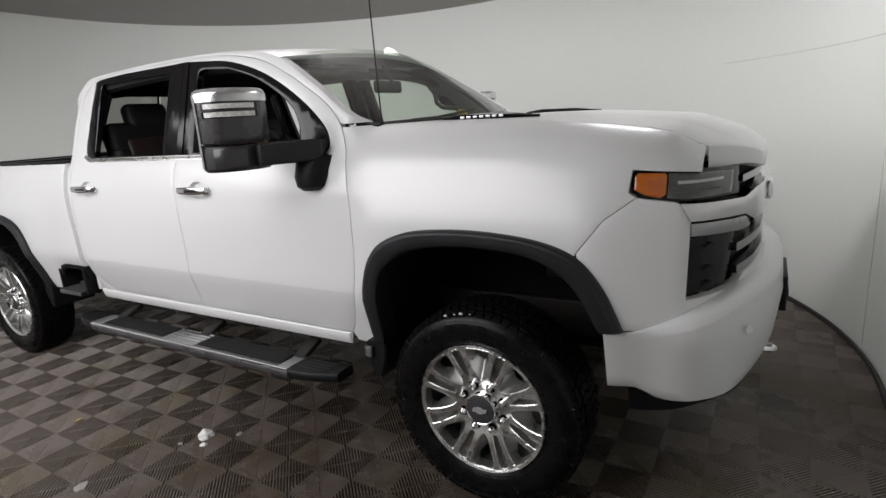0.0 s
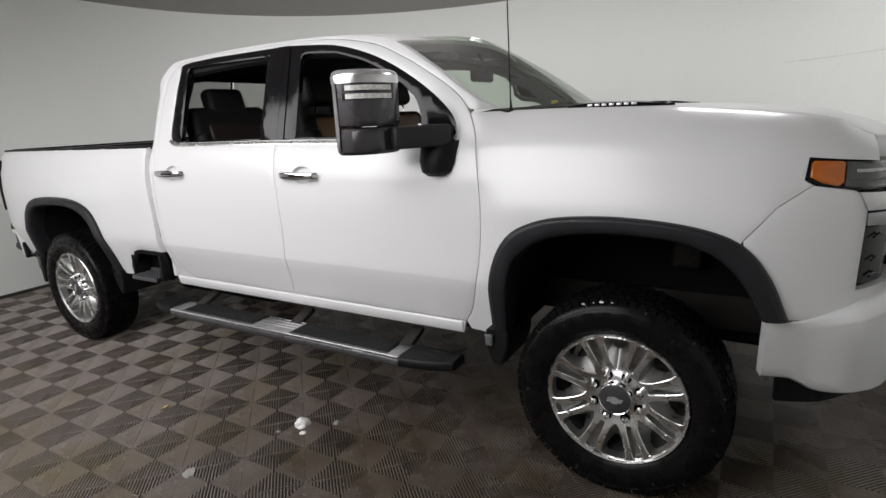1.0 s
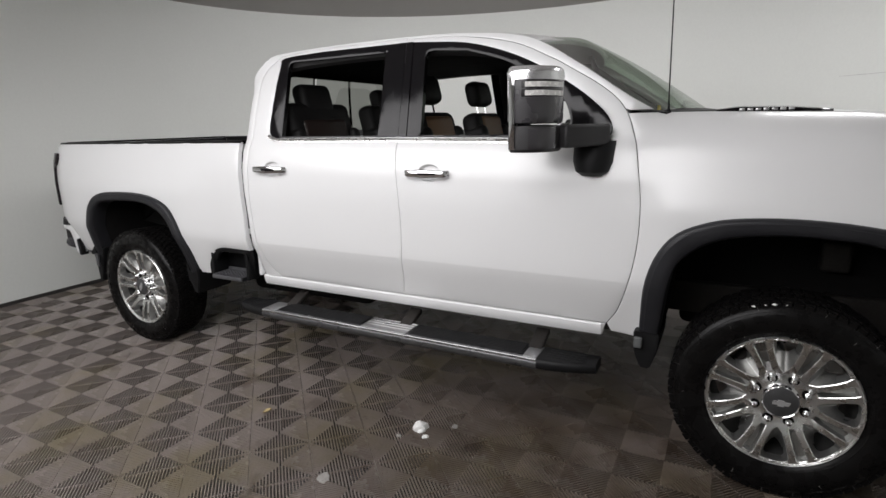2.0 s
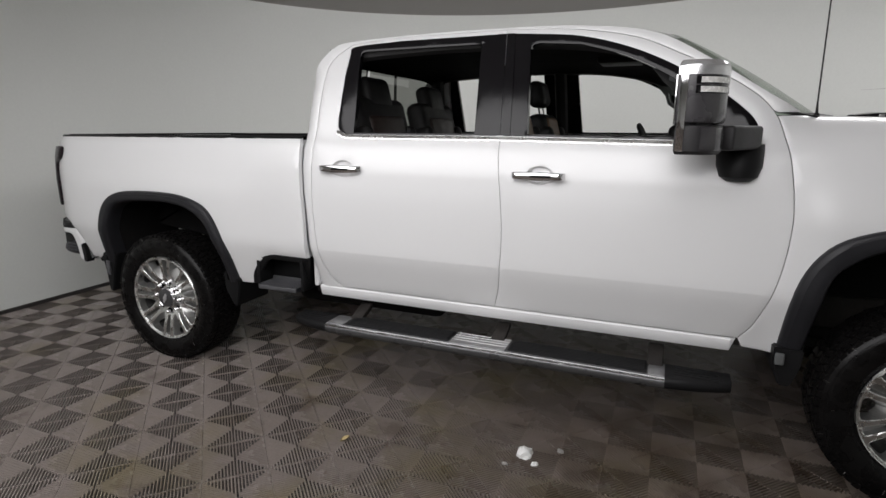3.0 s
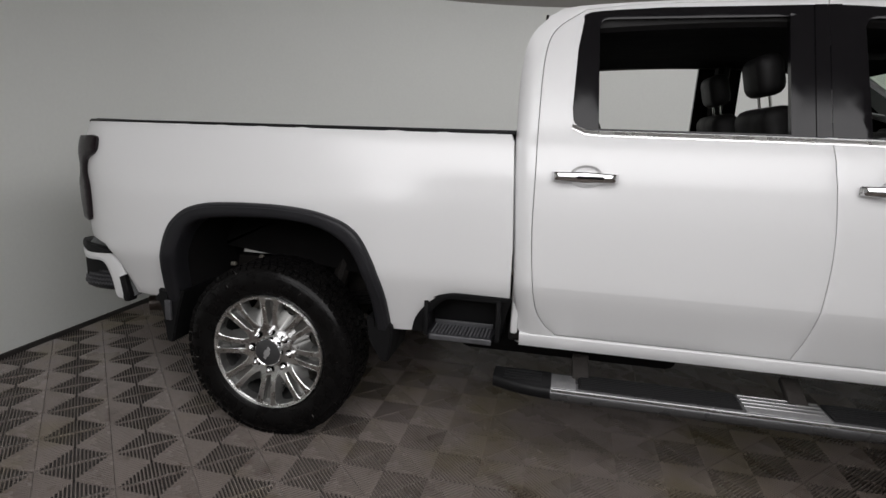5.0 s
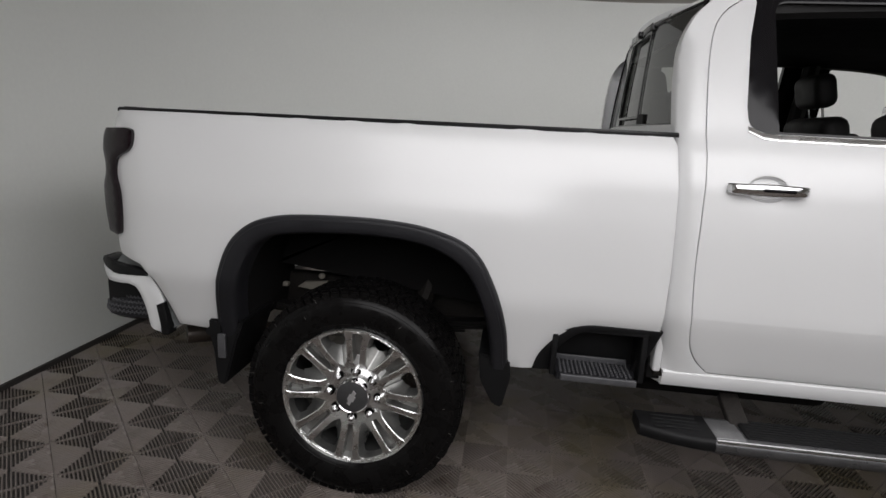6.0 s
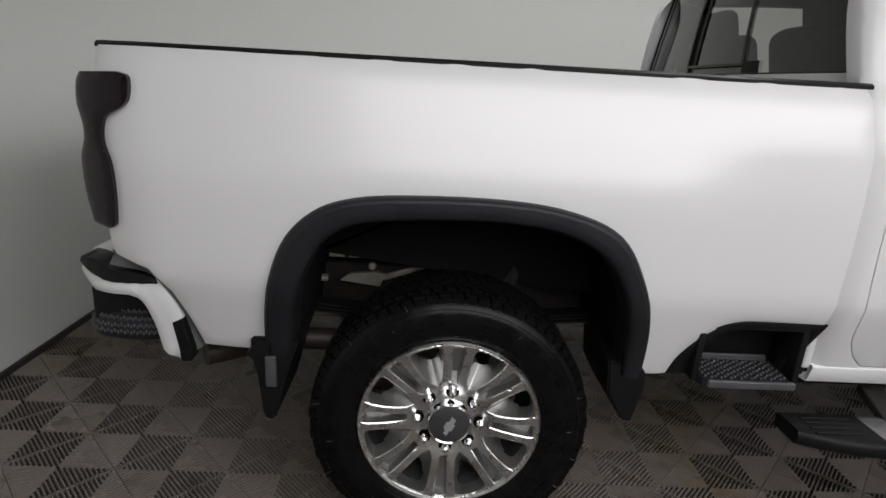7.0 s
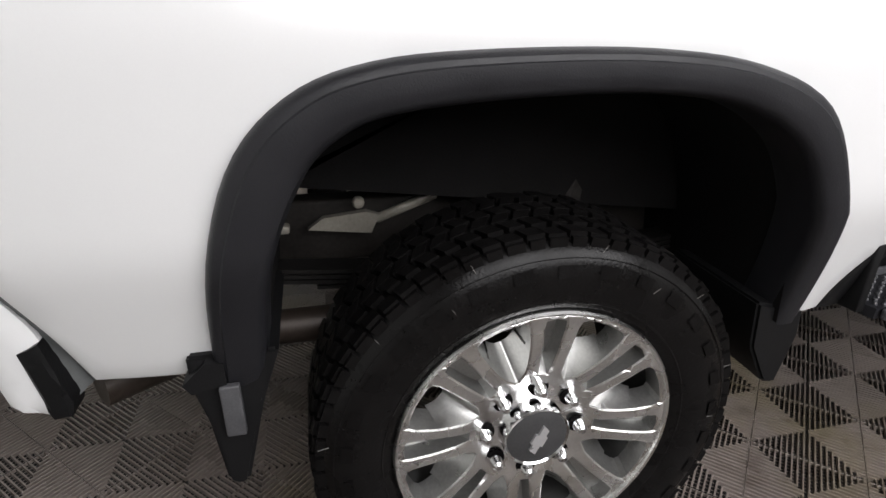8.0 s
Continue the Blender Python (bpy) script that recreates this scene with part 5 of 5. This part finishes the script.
def wheel_parts():
    w = group_of("wheel", truck, (0, 0, 0))
    tagged(w, "black all-terrain tyre on a polished twin-spoke alloy rim")
    part("tyre", tyre_mesh(), RUBBER, w, "black all-terrain tyre with blocky tread", True, 32)
    tagged(part("tread", tread_mesh(), TREAD, w, "", True, 32), "", "", "", "stuff")
    bm = ring_bead(ring_bead(bmesh.new(), 0.300, -0.007, 0.003), 0.384, -0.012, 0.0015)
    part("sidewall_ring", bm, RUBBER, w)
    part("rim", rim_mesh(), POLISHED, w, "polished alloy rim with twin spokes", True, 28).data.materials.append(SHADEDALLOY)
    part("rim_barrel", barrel_mesh(), BARREL, w, "dull grey inner rim barrel")
    tagged(part("moulding_whiskers", whisker_mesh(4), WHISKER, w, "short rubber whiskers with their glint painted pale"), "", "", "", "stuff")
    bm = bmesh.new()
    lathe(bm, [(0.0, 0.095), (0.175, 0.095), (0.175, 0.115), (0.0, 0.115)], 48)
    rbox(bm, (-0.14, 0.10, 0.09), (0.10, 0.06, 0.16), 0.02, Matrix.Rotation(0.5, 3, "Y"))
    part("brake", bm, UNDER, w, "dull brake disc and caliper")
    for k in range(8):
        part("lug_nut", nut_at(k), CHROME, w)
        a = (k + 0.5) * math.tau / 8
        bm = lathe(bmesh.new(), [(0.0, 0.0300), (0.0180, 0.0300), (0.0195, 0.0285), (0.0205, 0.0330)], 20)
        bmesh.ops.translate(bm, verts=bm.verts, vec=(0.097 * math.cos(a), 0, 0.097 * math.sin(a)))
        part("nut_socket", bm, LININGS, w)
    bm = bmesh.new()
    lathe(bm, [(0.0, -0.004), (0.050, -0.002), (0.0605, 0.002)], 40)
    part("hub_cap", bm, CAPGREY, w, "dark grey hub cap")
    bm = bmesh.new()
    lathe(bm, [(0.0605, 0.002), (0.064, -0.001), (0.0675, 0.004), (0.068, 0.04)], 40)
    part("hub_ring", bm, CHROME, w)
    bm = prism(bmesh.new(), [(-0.028, -0.007), (-0.010, -0.007), (-0.010, -0.012), (0.010, -0.012), (0.010, -0.007), (0.024, -0.007), (0.030, 0.007), (0.010, 0.007), (0.010, 0.012), (-0.010, 0.012), (-0.010, 0.007), (-0.024, 0.007)], lambda u, v, h: (u * 1.1, h, v * 1.1), -0.008, -0.002)
    part("cap_badge", bm, BADGE, w, "plain silver cross-shaped badge")
    return w


wheel = wheel_parts()


def set_wheel(x, s, spin, first):
    m = Matrix.Translation((x, s * 0.986, RT - (0.004 if x > 1 else 0.013))) @ Matrix.Rotation(math.pi if s > 0 else 0, 4, "Z") @ Matrix.Rotation(radians(spin), 4, "Y")
    if first:
        wheel.matrix_basis = m
        return wheel
    return copy_thing(wheel, m)


set_wheel(0.0, -1, -64, True)
set_wheel(4.036, -1, 0, False)
set_wheel(0.0, 1, 20, False)
set_wheel(4.036, 1, 40, False)


# wheel housings, chassis, axles
def housing(s):
    for path in (ARCH_F_IN, ARCH_R_IN):
        up = [(x, z + 0.012) for x, z in path]
        bm = loft([[(x, s * y, z) for x, z in up] for y in (0.955, 0.80, 0.60, 0.42)], s < 0)
        yb = 0.425 if path is ARCH_F_IN else 0.60
        wall = [(x, max(z, 0.55 if yb < 0.5 else 0.80 - 0.12 * (x + 0.28))) for x, z in up]
        bm.faces.new([bm.verts.new((x, s * yb, z)) for x, z in (wall if s < 0 else reversed(wall))])
        part("wheel_liner", bm, LINER, truck, "black felt wheel liner")
    bm = box((1.75, s * 0.43, 0.66), (5.7, 0.07, 0.16), 0.01)
    part("chassis_rail", bm, UNDER, truck, "dark steel chassis rail")
    # leaf springs behind the rear wheel
    for k in range(4):
        half = 0.78 - 0.13 * k
        pts = [(x, s * 0.56, 0.672 - 0.013 * k - 0.07 * (1 - (x / 0.8) ** 2)) for x in np.linspace(-half, half, 13)]
        bm = loft([[(x, y - 0.032, z), (x, y + 0.032, z), (x, y + 0.032, z - 0.009), (x, y - 0.032, z - 0.009), (x, y - 0.032, z)] for x, y, z in pts])
        bmesh.ops.recalc_face_normals(bm, faces=bm.faces[:])
        part("leaf_spring", bm, SPRING, truck, "dark steel leaf spring", False)
    bm = prism(bmesh.new(), [(-0.40, 0.690), (-0.365, 0.716), (-0.265, 0.726), (-0.235, 0.716), (-0.255, 0.672)], lambda u, v, w: (u, s * w, v), 0.505, 0.525)
    rbox(bm, (-0.17, s * 0.51, 0.728), (0.16, 0.02, 0.022), 0.008, Matrix.Rotation(-0.35, 3, "Y"))
    rbox(bm, (-0.47, s * 0.53, 0.700), (0.06, 0.03, 0.02), 0.006)
    part("frame_bracket", bm, BARE, truck, "bare grey metal bracket")
    bm = lathe(bmesh.new(), [(0.0, -0.006), (0.010, -0.005), (0.014, 0.0), (0.014, 0.012)], 12)
    part("liner_bolt", bm, BARE, truck).matrix_basis = Matrix.Translation((-0.283, s * 0.535, 0.752)) @ Matrix.Rotation(math.pi if s > 0 else 0, 4, "Z")
    part("liner_ledge", box((-0.03, s * 0.485, 0.785), (0.62, 0.05, 0.03), 0.010, Matrix.Rotation(0.09, 3, "Y")), LINER, truck, "dark pressed steel inner panel edge")
    bm = tube(bmesh.new(), [(0.12, s * 0.62, 0.42), (0.24, s * 0.55, 0.85)], 0.032, 10)
    tube(bm, [(0.18, s * 0.585, 0.63), (0.24, s * 0.55, 0.85)], 0.042, 10)
    part("shock_absorber", bm, UNDER, truck)
    bm = box((4.22, s * 0.50, 0.93), (0.12, 0.06, 0.14), 0.02)
    part("inner_bracket", bm, UNDER, truck)


mirror_sides(housing)
part("bed_bulkhead", box((0.0, 0, 0.98), (1.1, 0.86, 0.30), 0.02), LINER, truck)
bm = tube(bmesh.new(), [(0, -0.85, 0.42), (0, 0.85, 0.42)], 0.055, 12)
bmesh.ops.create_uvsphere(bm, u_segments=16, v_segments=10, radius=0.17, matrix=Matrix.Translation((0, 0, 0.42)))
part("rear_axle", bm, UNDER, truck)
part("front_axle", tube(bmesh.new(), [(4.036, -0.85, 0.42), (4.036, 0.85, 0.42)], 0.05, 12), UNDER, truck)
part("engine_undertray", box((4.15, 0, 0.80), (1.1, 0.84, 0.60), 0.04), LINER, truck)
part("fuel_tank", box((1.35, -0.56, 0.53), (1.00, 0.30, 0.20), 0.05), LINER, truck, "black fuel tank under the cab")
part("cab_floor", box((2.3, 0, 0.60), (2.36, 1.72, 0.06), 0.01), UNDER, truck)
part("firewall", box((3.46, 0, 1.05), (0.04, 1.70, 0.95), 0.01), CABIN, truck)
bm = tube(bmesh.new(), [(-0.36, -0.62, 0.50), (-0.52, -0.62, 0.50), (-0.67, -0.70, 0.51), (-0.79, -0.79, 0.515)], 0.04, 12)
part("exhaust_pipe", bm, RUSTY, truck, "dull dark exhaust tail pipe")

# ---- cabin ----


def seat(x, y, skin, wide=0.50, rest=(0.27, 0.175, 0.0), tall=0.62):
    g = group_of("seat", truck)
    tagged(g, "leather seat with black headrest")
    lean = Matrix.Rotation(radians(-14), 3, "Y")
    bm = box((x + 0.26, y, 1.00), (0.52, wide, 0.15), 0.05)
    rbox(bm, (x + 0.26, y - wide / 2 + 0.045, 1.03), (0.50, 0.09, 0.16), 0.04)
    rbox(bm, (x + 0.26, y + wide / 2 - 0.045, 1.03), (0.50, 0.09, 0.16), 0.04)
    part("cushion", bm, skin, g)
    bm = box((x - 0.06 - (tall - 0.62) / 8, y, 0.99 + tall / 2), (0.14, wide * 0.94, tall), 0.055, lean)
    rbox(bm, (x - 0.03, y - wide / 2 + 0.05, 1.27), (0.17, 0.09, 0.50), 0.04, lean)
    rbox(bm, (x - 0.03, y + wide / 2 - 0.05, 1.27), (0.17, 0.09, 0.50), 0.04, lean)
    part("backrest", bm, CABIN, g)
    part("backrest_inset", box((x - 0.006, y, 1.30), (0.06, wide * 0.66, 0.58), 0.03, lean), skin, g)
    part("headrest", box((x - 0.15 - 0.25 * rest[2], y, 1.735 + rest[2]), (0.11, rest[0], rest[1]), 0.045, lean), CABIN, g, "black padded headrest")
    for dy in (-0.07, 0.07):
        part("headrest_post", tube(bmesh.new(), [(x - 0.115, y + dy, 1.56), (x - 0.14, y + dy, 1.68)], 0.006, 8), CHROME, g)


for y in (-0.40, 0.40):
    seat(2.26, y, TAN)
for y in (-0.43, 0.43):
    seat(1.42, y, DEEP, 0.66, (0.30, 0.20, -0.03), 0.70)
part("rear_console", box((1.52, 0, 1.10), (0.4, 0.26, 0.34), 0.05), CABIN, truck)
part("centre_console", box((2.62, 0, 1.02), (0.80, 0.30, 0.38), 0.05), CABIN, truck)
bm = box((3.24, 0, 1.395), (0.36, 1.54, 0.26), 0.05)
rbox(bm, (3.10, -0.42, 1.455), (0.10, 0.62, 0.07), 0.03)
part("dashboard", bm, LEATHER, truck, "brown leather dashboard")
part("dash_top", box((3.31, 0, 1.538), (0.36, 1.50, 0.05), 0.022), CABIN, truck)
bm = box((3.03, 0.40, 1.465), (0.14, 0.44, 0.14), 0.04)
part("instrument_hood", bm, CABIN, truck)
bm = box((3.03, 0.0, 1.40), (0.06, 0.30, 0.22), 0.02)
part("centre_screen", bm, GLOSS, truck, "gloss black centre screen")
for y in (-0.68, -0.19, 0.19, 0.68):
    bm = bmesh.new()
    for dy, dz, sy, sz in ((0.055, 0, 0.006, 0.10), (-0.055, 0, 0.006, 0.10), (0, 0.05, 0.116, 0.006), (0, -0.05, 0.116, 0.006)):
        rbox(bm, (3.036, y + dy, 1.475 + dz), (0.03, sy, sz), 0.004)
    vent = part("air_vent", bm, SATIN, truck, "silver-framed air vent")
    part("vent_core", box((3.046, y, 1.475), (0.03, 0.10, 0.09), 0.004), GLOSS, vent)
st = group_of("steering_wheel", truck)
tagged(st, "black steering wheel")
q = Matrix.Translation((2.86, 0.40, 1.36)) @ Matrix.Rotation(radians(-25), 4, "Y")
part("rim", tube(bmesh.new(), [q @ Vector((0, 0.19 * math.cos(a), 0.19 * math.sin(a))) for a in np.linspace(0, math.tau, 33)[:-1]], 0.016, 8, True), CABIN, st)
bm = box((0, 0, 0), (0.05, 0.16, 0.13), 0.03)
rbox(bm, (0.01, 0, 0), (0.02, 0.36, 0.035), 0.008)
rbox(bm, (0.01, 0, -0.09), (0.02, 0.035, 0.18), 0.008)
bmesh.ops.transform(bm, matrix=q, verts=bm.verts)
part("hub", bm, GREYTRIM, st)
part("steering_column", tube(bmesh.new(), [(2.88, 0.40, 1.35), (3.12, 0.40, 1.26)], 0.045, 10), CABIN, truck)
bm = box((3.005, 0.02, 1.776), (0.04, 0.25, 0.072), 0.016)
part("cabin_mirror", bm, CABIN, truck, "dark interior mirror")
part("mirror_stalk", tube(bmesh.new(), [(3.01, 0.02, 1.78), (3.045, 0.01, 1.80), (3.00, 0.0, 1.90)], 0.012, 8), CABIN, truck)
for s in (-1, 1):
    part("sun_visor", box((2.80, s * 0.36, 1.895), (0.16, 0.40, 0.02), 0.008, Matrix.Rotation(0.2, 3, "Y")), CABIN, truck)
    poly = [(2.72, 1.925), (2.86, 1.80), (2.93, 1.715), (3.01, 1.645), (3.06, 1.625), (3.14, 1.60), (3.30, 1.572), (3.30, 1.60), (3.12, 1.735), (2.86, 1.92)]
    bm = prism(bmesh.new(), poly, lambda u, v, w: (u, s * w, v), 0.690, 0.715)
    part("pillar_lining", bm, CABIN if s < 0 else GREYTRIM, truck, "dark pillar lining with grab handle")
    bm = tube(bmesh.new(), [(2.955, s * 0.722, 1.735), (2.985, s * 0.735, 1.722), (3.04, s * 0.735, 1.690), (3.075, s * 0.722, 1.667)], 0.014, 8) if s < 0 else tube(bmesh.new(), [(2.93, 0.685, 1.74), (2.95, 0.665, 1.68), (3.00, 0.66, 1.645), (3.12, 0.68, 1.628)], 0.014, 8)
    part("grab_handle", bm, GREYTRIM, truck, "grey pillar grab handle")
    if s > 0:
        part("handle_recess", prism(bmesh.new(), [(2.955, 1.735), (2.975, 1.672), (3.10, 1.645), (3.02, 1.715)], lambda u, v, w: (u, w, v), 0.683, 0.692), LININGS, truck)
part("overhead_console", box((2.68, 0, 1.90), (0.26, 0.24, 0.05), 0.02), CABIN, truck)
for x in (1.75, 2.55):
    part("dome_lamp", box((x, 0.30, 1.935), (0.08, 0.05, 0.015), 0.005), CLEAR, truck)
part("windscreen_tag", box((3.36, 0.28, 1.60), (0.01, 0.10, 0.035), 0.003), YELLOW, truck, "small yellow tag on the dash")

# ---- loose things on the floor ----


def lump(name, x, y, r, h, material, seed, label, category):
    bm = bmesh.new()
    bmesh.ops.create_icosphere(bm, subdivisions=3, radius=1)
    for v in bm.verts:
        k = 1 + 0.35 * noise.noise(v.co * 1.6 + Vector((seed, 0, 0))) + 0.12 * noise.noise(v.co * 5 + Vector((0, seed, 0)))
        v.co = Vector((v.co.x * r * k, v.co.y * r * 0.8 * k, max(-0.15, v.co.z) * h * k + h * 0.12))
    ob = tagged(finish(name, bm, material), label, category)
    ob.location = (x, y, 0.0)
    ob.rotation_euler = (0, 0, seed)
    return ob


lump("snow_lump", 2.470, -1.175, 0.042, 0.036, SNOW, 1.3, "small melting lump of white snow on the tiles", "snow")
lump("snow_lump", 2.53, -1.235, 0.018, 0.012, SNOW, 4.1, "tiny crumb of white snow beside the lump", "snow")
lump("snow_lump", 2.40, -1.28, 0.016, 0.006, DUST, 6.2, "flattened grey slush crumb on the tiles", "snow")
for x, r, seed in ((3.905, 0.008, 0.6), (3.945, 0.005, 1.9), (3.975, 0.009, 3.3), (4.015, 0.005, 5.0)):
    ob = lump("snow_crumb", x, -0.985, r, 0.7 * r, SNOW, seed, "tiny crumb of white snow on the tyre shoulder", "snow")
    ob.location.z = RT - 0.004 + math.sqrt(0.4075 ** 2 - (x - 4.036) ** 2)
lump("slush_spot", 2.275, -1.715, 0.035, 0.004, DUST, 2.2, "flat pale slush smear on the tiles", "slush")
lump("slush_spot", 2.62, -1.08, 0.02, 0.004, DUST, 5.2, "small pale slush smear on the tiles", "slush")
bm = loft([[(0.024 * u, 0.015 * v * (1 - abs(u) ** 2), 0.006 + 0.010 * v * v + 0.006 * u) for v in np.linspace(-1, 1, 7)] for u in np.linspace(-0.97, 0.97, 9)])
lf = tagged(finish("fallen_leaf", thick(bm, 0.001), LEAF), "small curled yellow-brown dry leaf on the tiles", "leaf")
lf.location, lf.rotation_euler = (1.618, -1.40, 0.0), (0, 0, 0.9)

# ---- floor of ribbed open tiles ----
SQ, X0, Y0 = 0.2, 0.02, -1.72      # half diagonal of a tile, and the corner of the grid
floor = tagged(finish("floor", box((CX, -0.8, -0.0220), (2 * RX + 0.2, 9.8, 0.020), 0), SUBFLOOR, smooth=False), "dark subfloor under grey ribbed plastic tiles", "floor", "", "structure")


def tile_shape(count=20):
    """Vertices and faces of one open tile, set on its corner: four triangles of round-topped ribs that stand square to its edges."""
    vs, fs = [], []
    r = 1 / math.sqrt(2)
    pitch, rim, edge = SQ * math.sqrt(2) / count, SQ * r - 0.0019, SQ * r - 0.0006
    h = pitch * 0.16

    def put(o, t, z, turn):
        x, y = (o + t) * r, (t - o) * r
        c, d = ((1, 0), (0, 1), (-1, 0), (0, -1))[turn]
        vs.append((x * c - y * d, x * d + y * c, z))

    def strip(lines, turn):
        k = len(vs)
        for o, a, b, z in lines:
            put(o, a, z, turn)
            put(o, b, z, turn)
        for i in range(len(lines) - 1):
            q = k + 2 * i
            fs.append((q, q + 1, q + 3, q + 2))

    for turn in range(4):
        for k in range(count):
            c = (k + 0.5 - count / 2) * pitch
            strip([(c + o, min(abs(c + o), rim - 1e-4), rim, z) for o, z in ((1.20 * h, -0.0115), (1.04 * h, -0.0035), (h, -0.0010), (0.80 * h, 0.0), (-0.80 * h, 0.0), (-h, -0.0010), (-1.04 * h, -0.0035), (-1.20 * h, -0.0115))], turn)
        # low ties under the ribs
        for k in range(1, count // 2):
            c, w, q = k * pitch, pitch * 0.09, len(vs)
            for o, t in ((-c, c - w), (c, c - w), (c, c + w), (-c, c + w)):
                put(o, t, -0.0080, turn)
            fs.append((q, q + 1, q + 2, q + 3))
        # the rim that the ribs end on
        k = len(vs)
        for t, z in ((rim, -0.0115), (rim, -0.0034), (rim + 0.0004, -0.0030), (edge - 0.0003, -0.0030), (edge, -0.0034), (edge, -0.0115)):
            put(t, t, z, turn)
            put(-t, t, z, turn)
        for i in range(5):
            q = k + 2 * i
            fs.append((q, q + 2, q + 3, q + 1))
    return vs, fs


TV, TF = tile_shape()
tile_mesh = bpy.data.meshes.new("tile")
tile_mesh.from_pydata(TV, [], TF)
tile_mesh.materials.append(RIB)
cells = []
for i in range(-13, 32):
    for j in range(-21, 30):
        if (i + j) % 2:
            continue
        x, y = X0 + SQ * i, Y0 + SQ * j
        out = ((x - CX) / RX) ** 2 + (max(0.0, y - CY) / RY) ** 2
        if out < 1.09 and y > NEAR and abs(x - CX) < RX + 0.2:
            cells.append((math.hypot((x - 1.6) / 1.4, y + 1.6), x, y))
cells.sort()
for _, x, y in cells[:300]:
    ob = new("tile", tile_mesh)
    ob.parent = floor
    ob.location = (x, y, random.uniform(-0.0006, 0.0))
rest_v, rest_f = [], []
for _, x, y in cells[300:]:
    k = len(rest_v)
    rest_v += [(a + x, b + y, c) for a, b, c in TV]
    rest_f += [tuple(k + q for q in f) for f in TF]
me = bpy.data.meshes.new("far_tiles")
me.from_pydata(rest_v, [], rest_f)
me.materials.append(RIB)
ob = new("far_tiles", me)
ob.parent = floor
tagged(ob, "", "", "", "stuff")
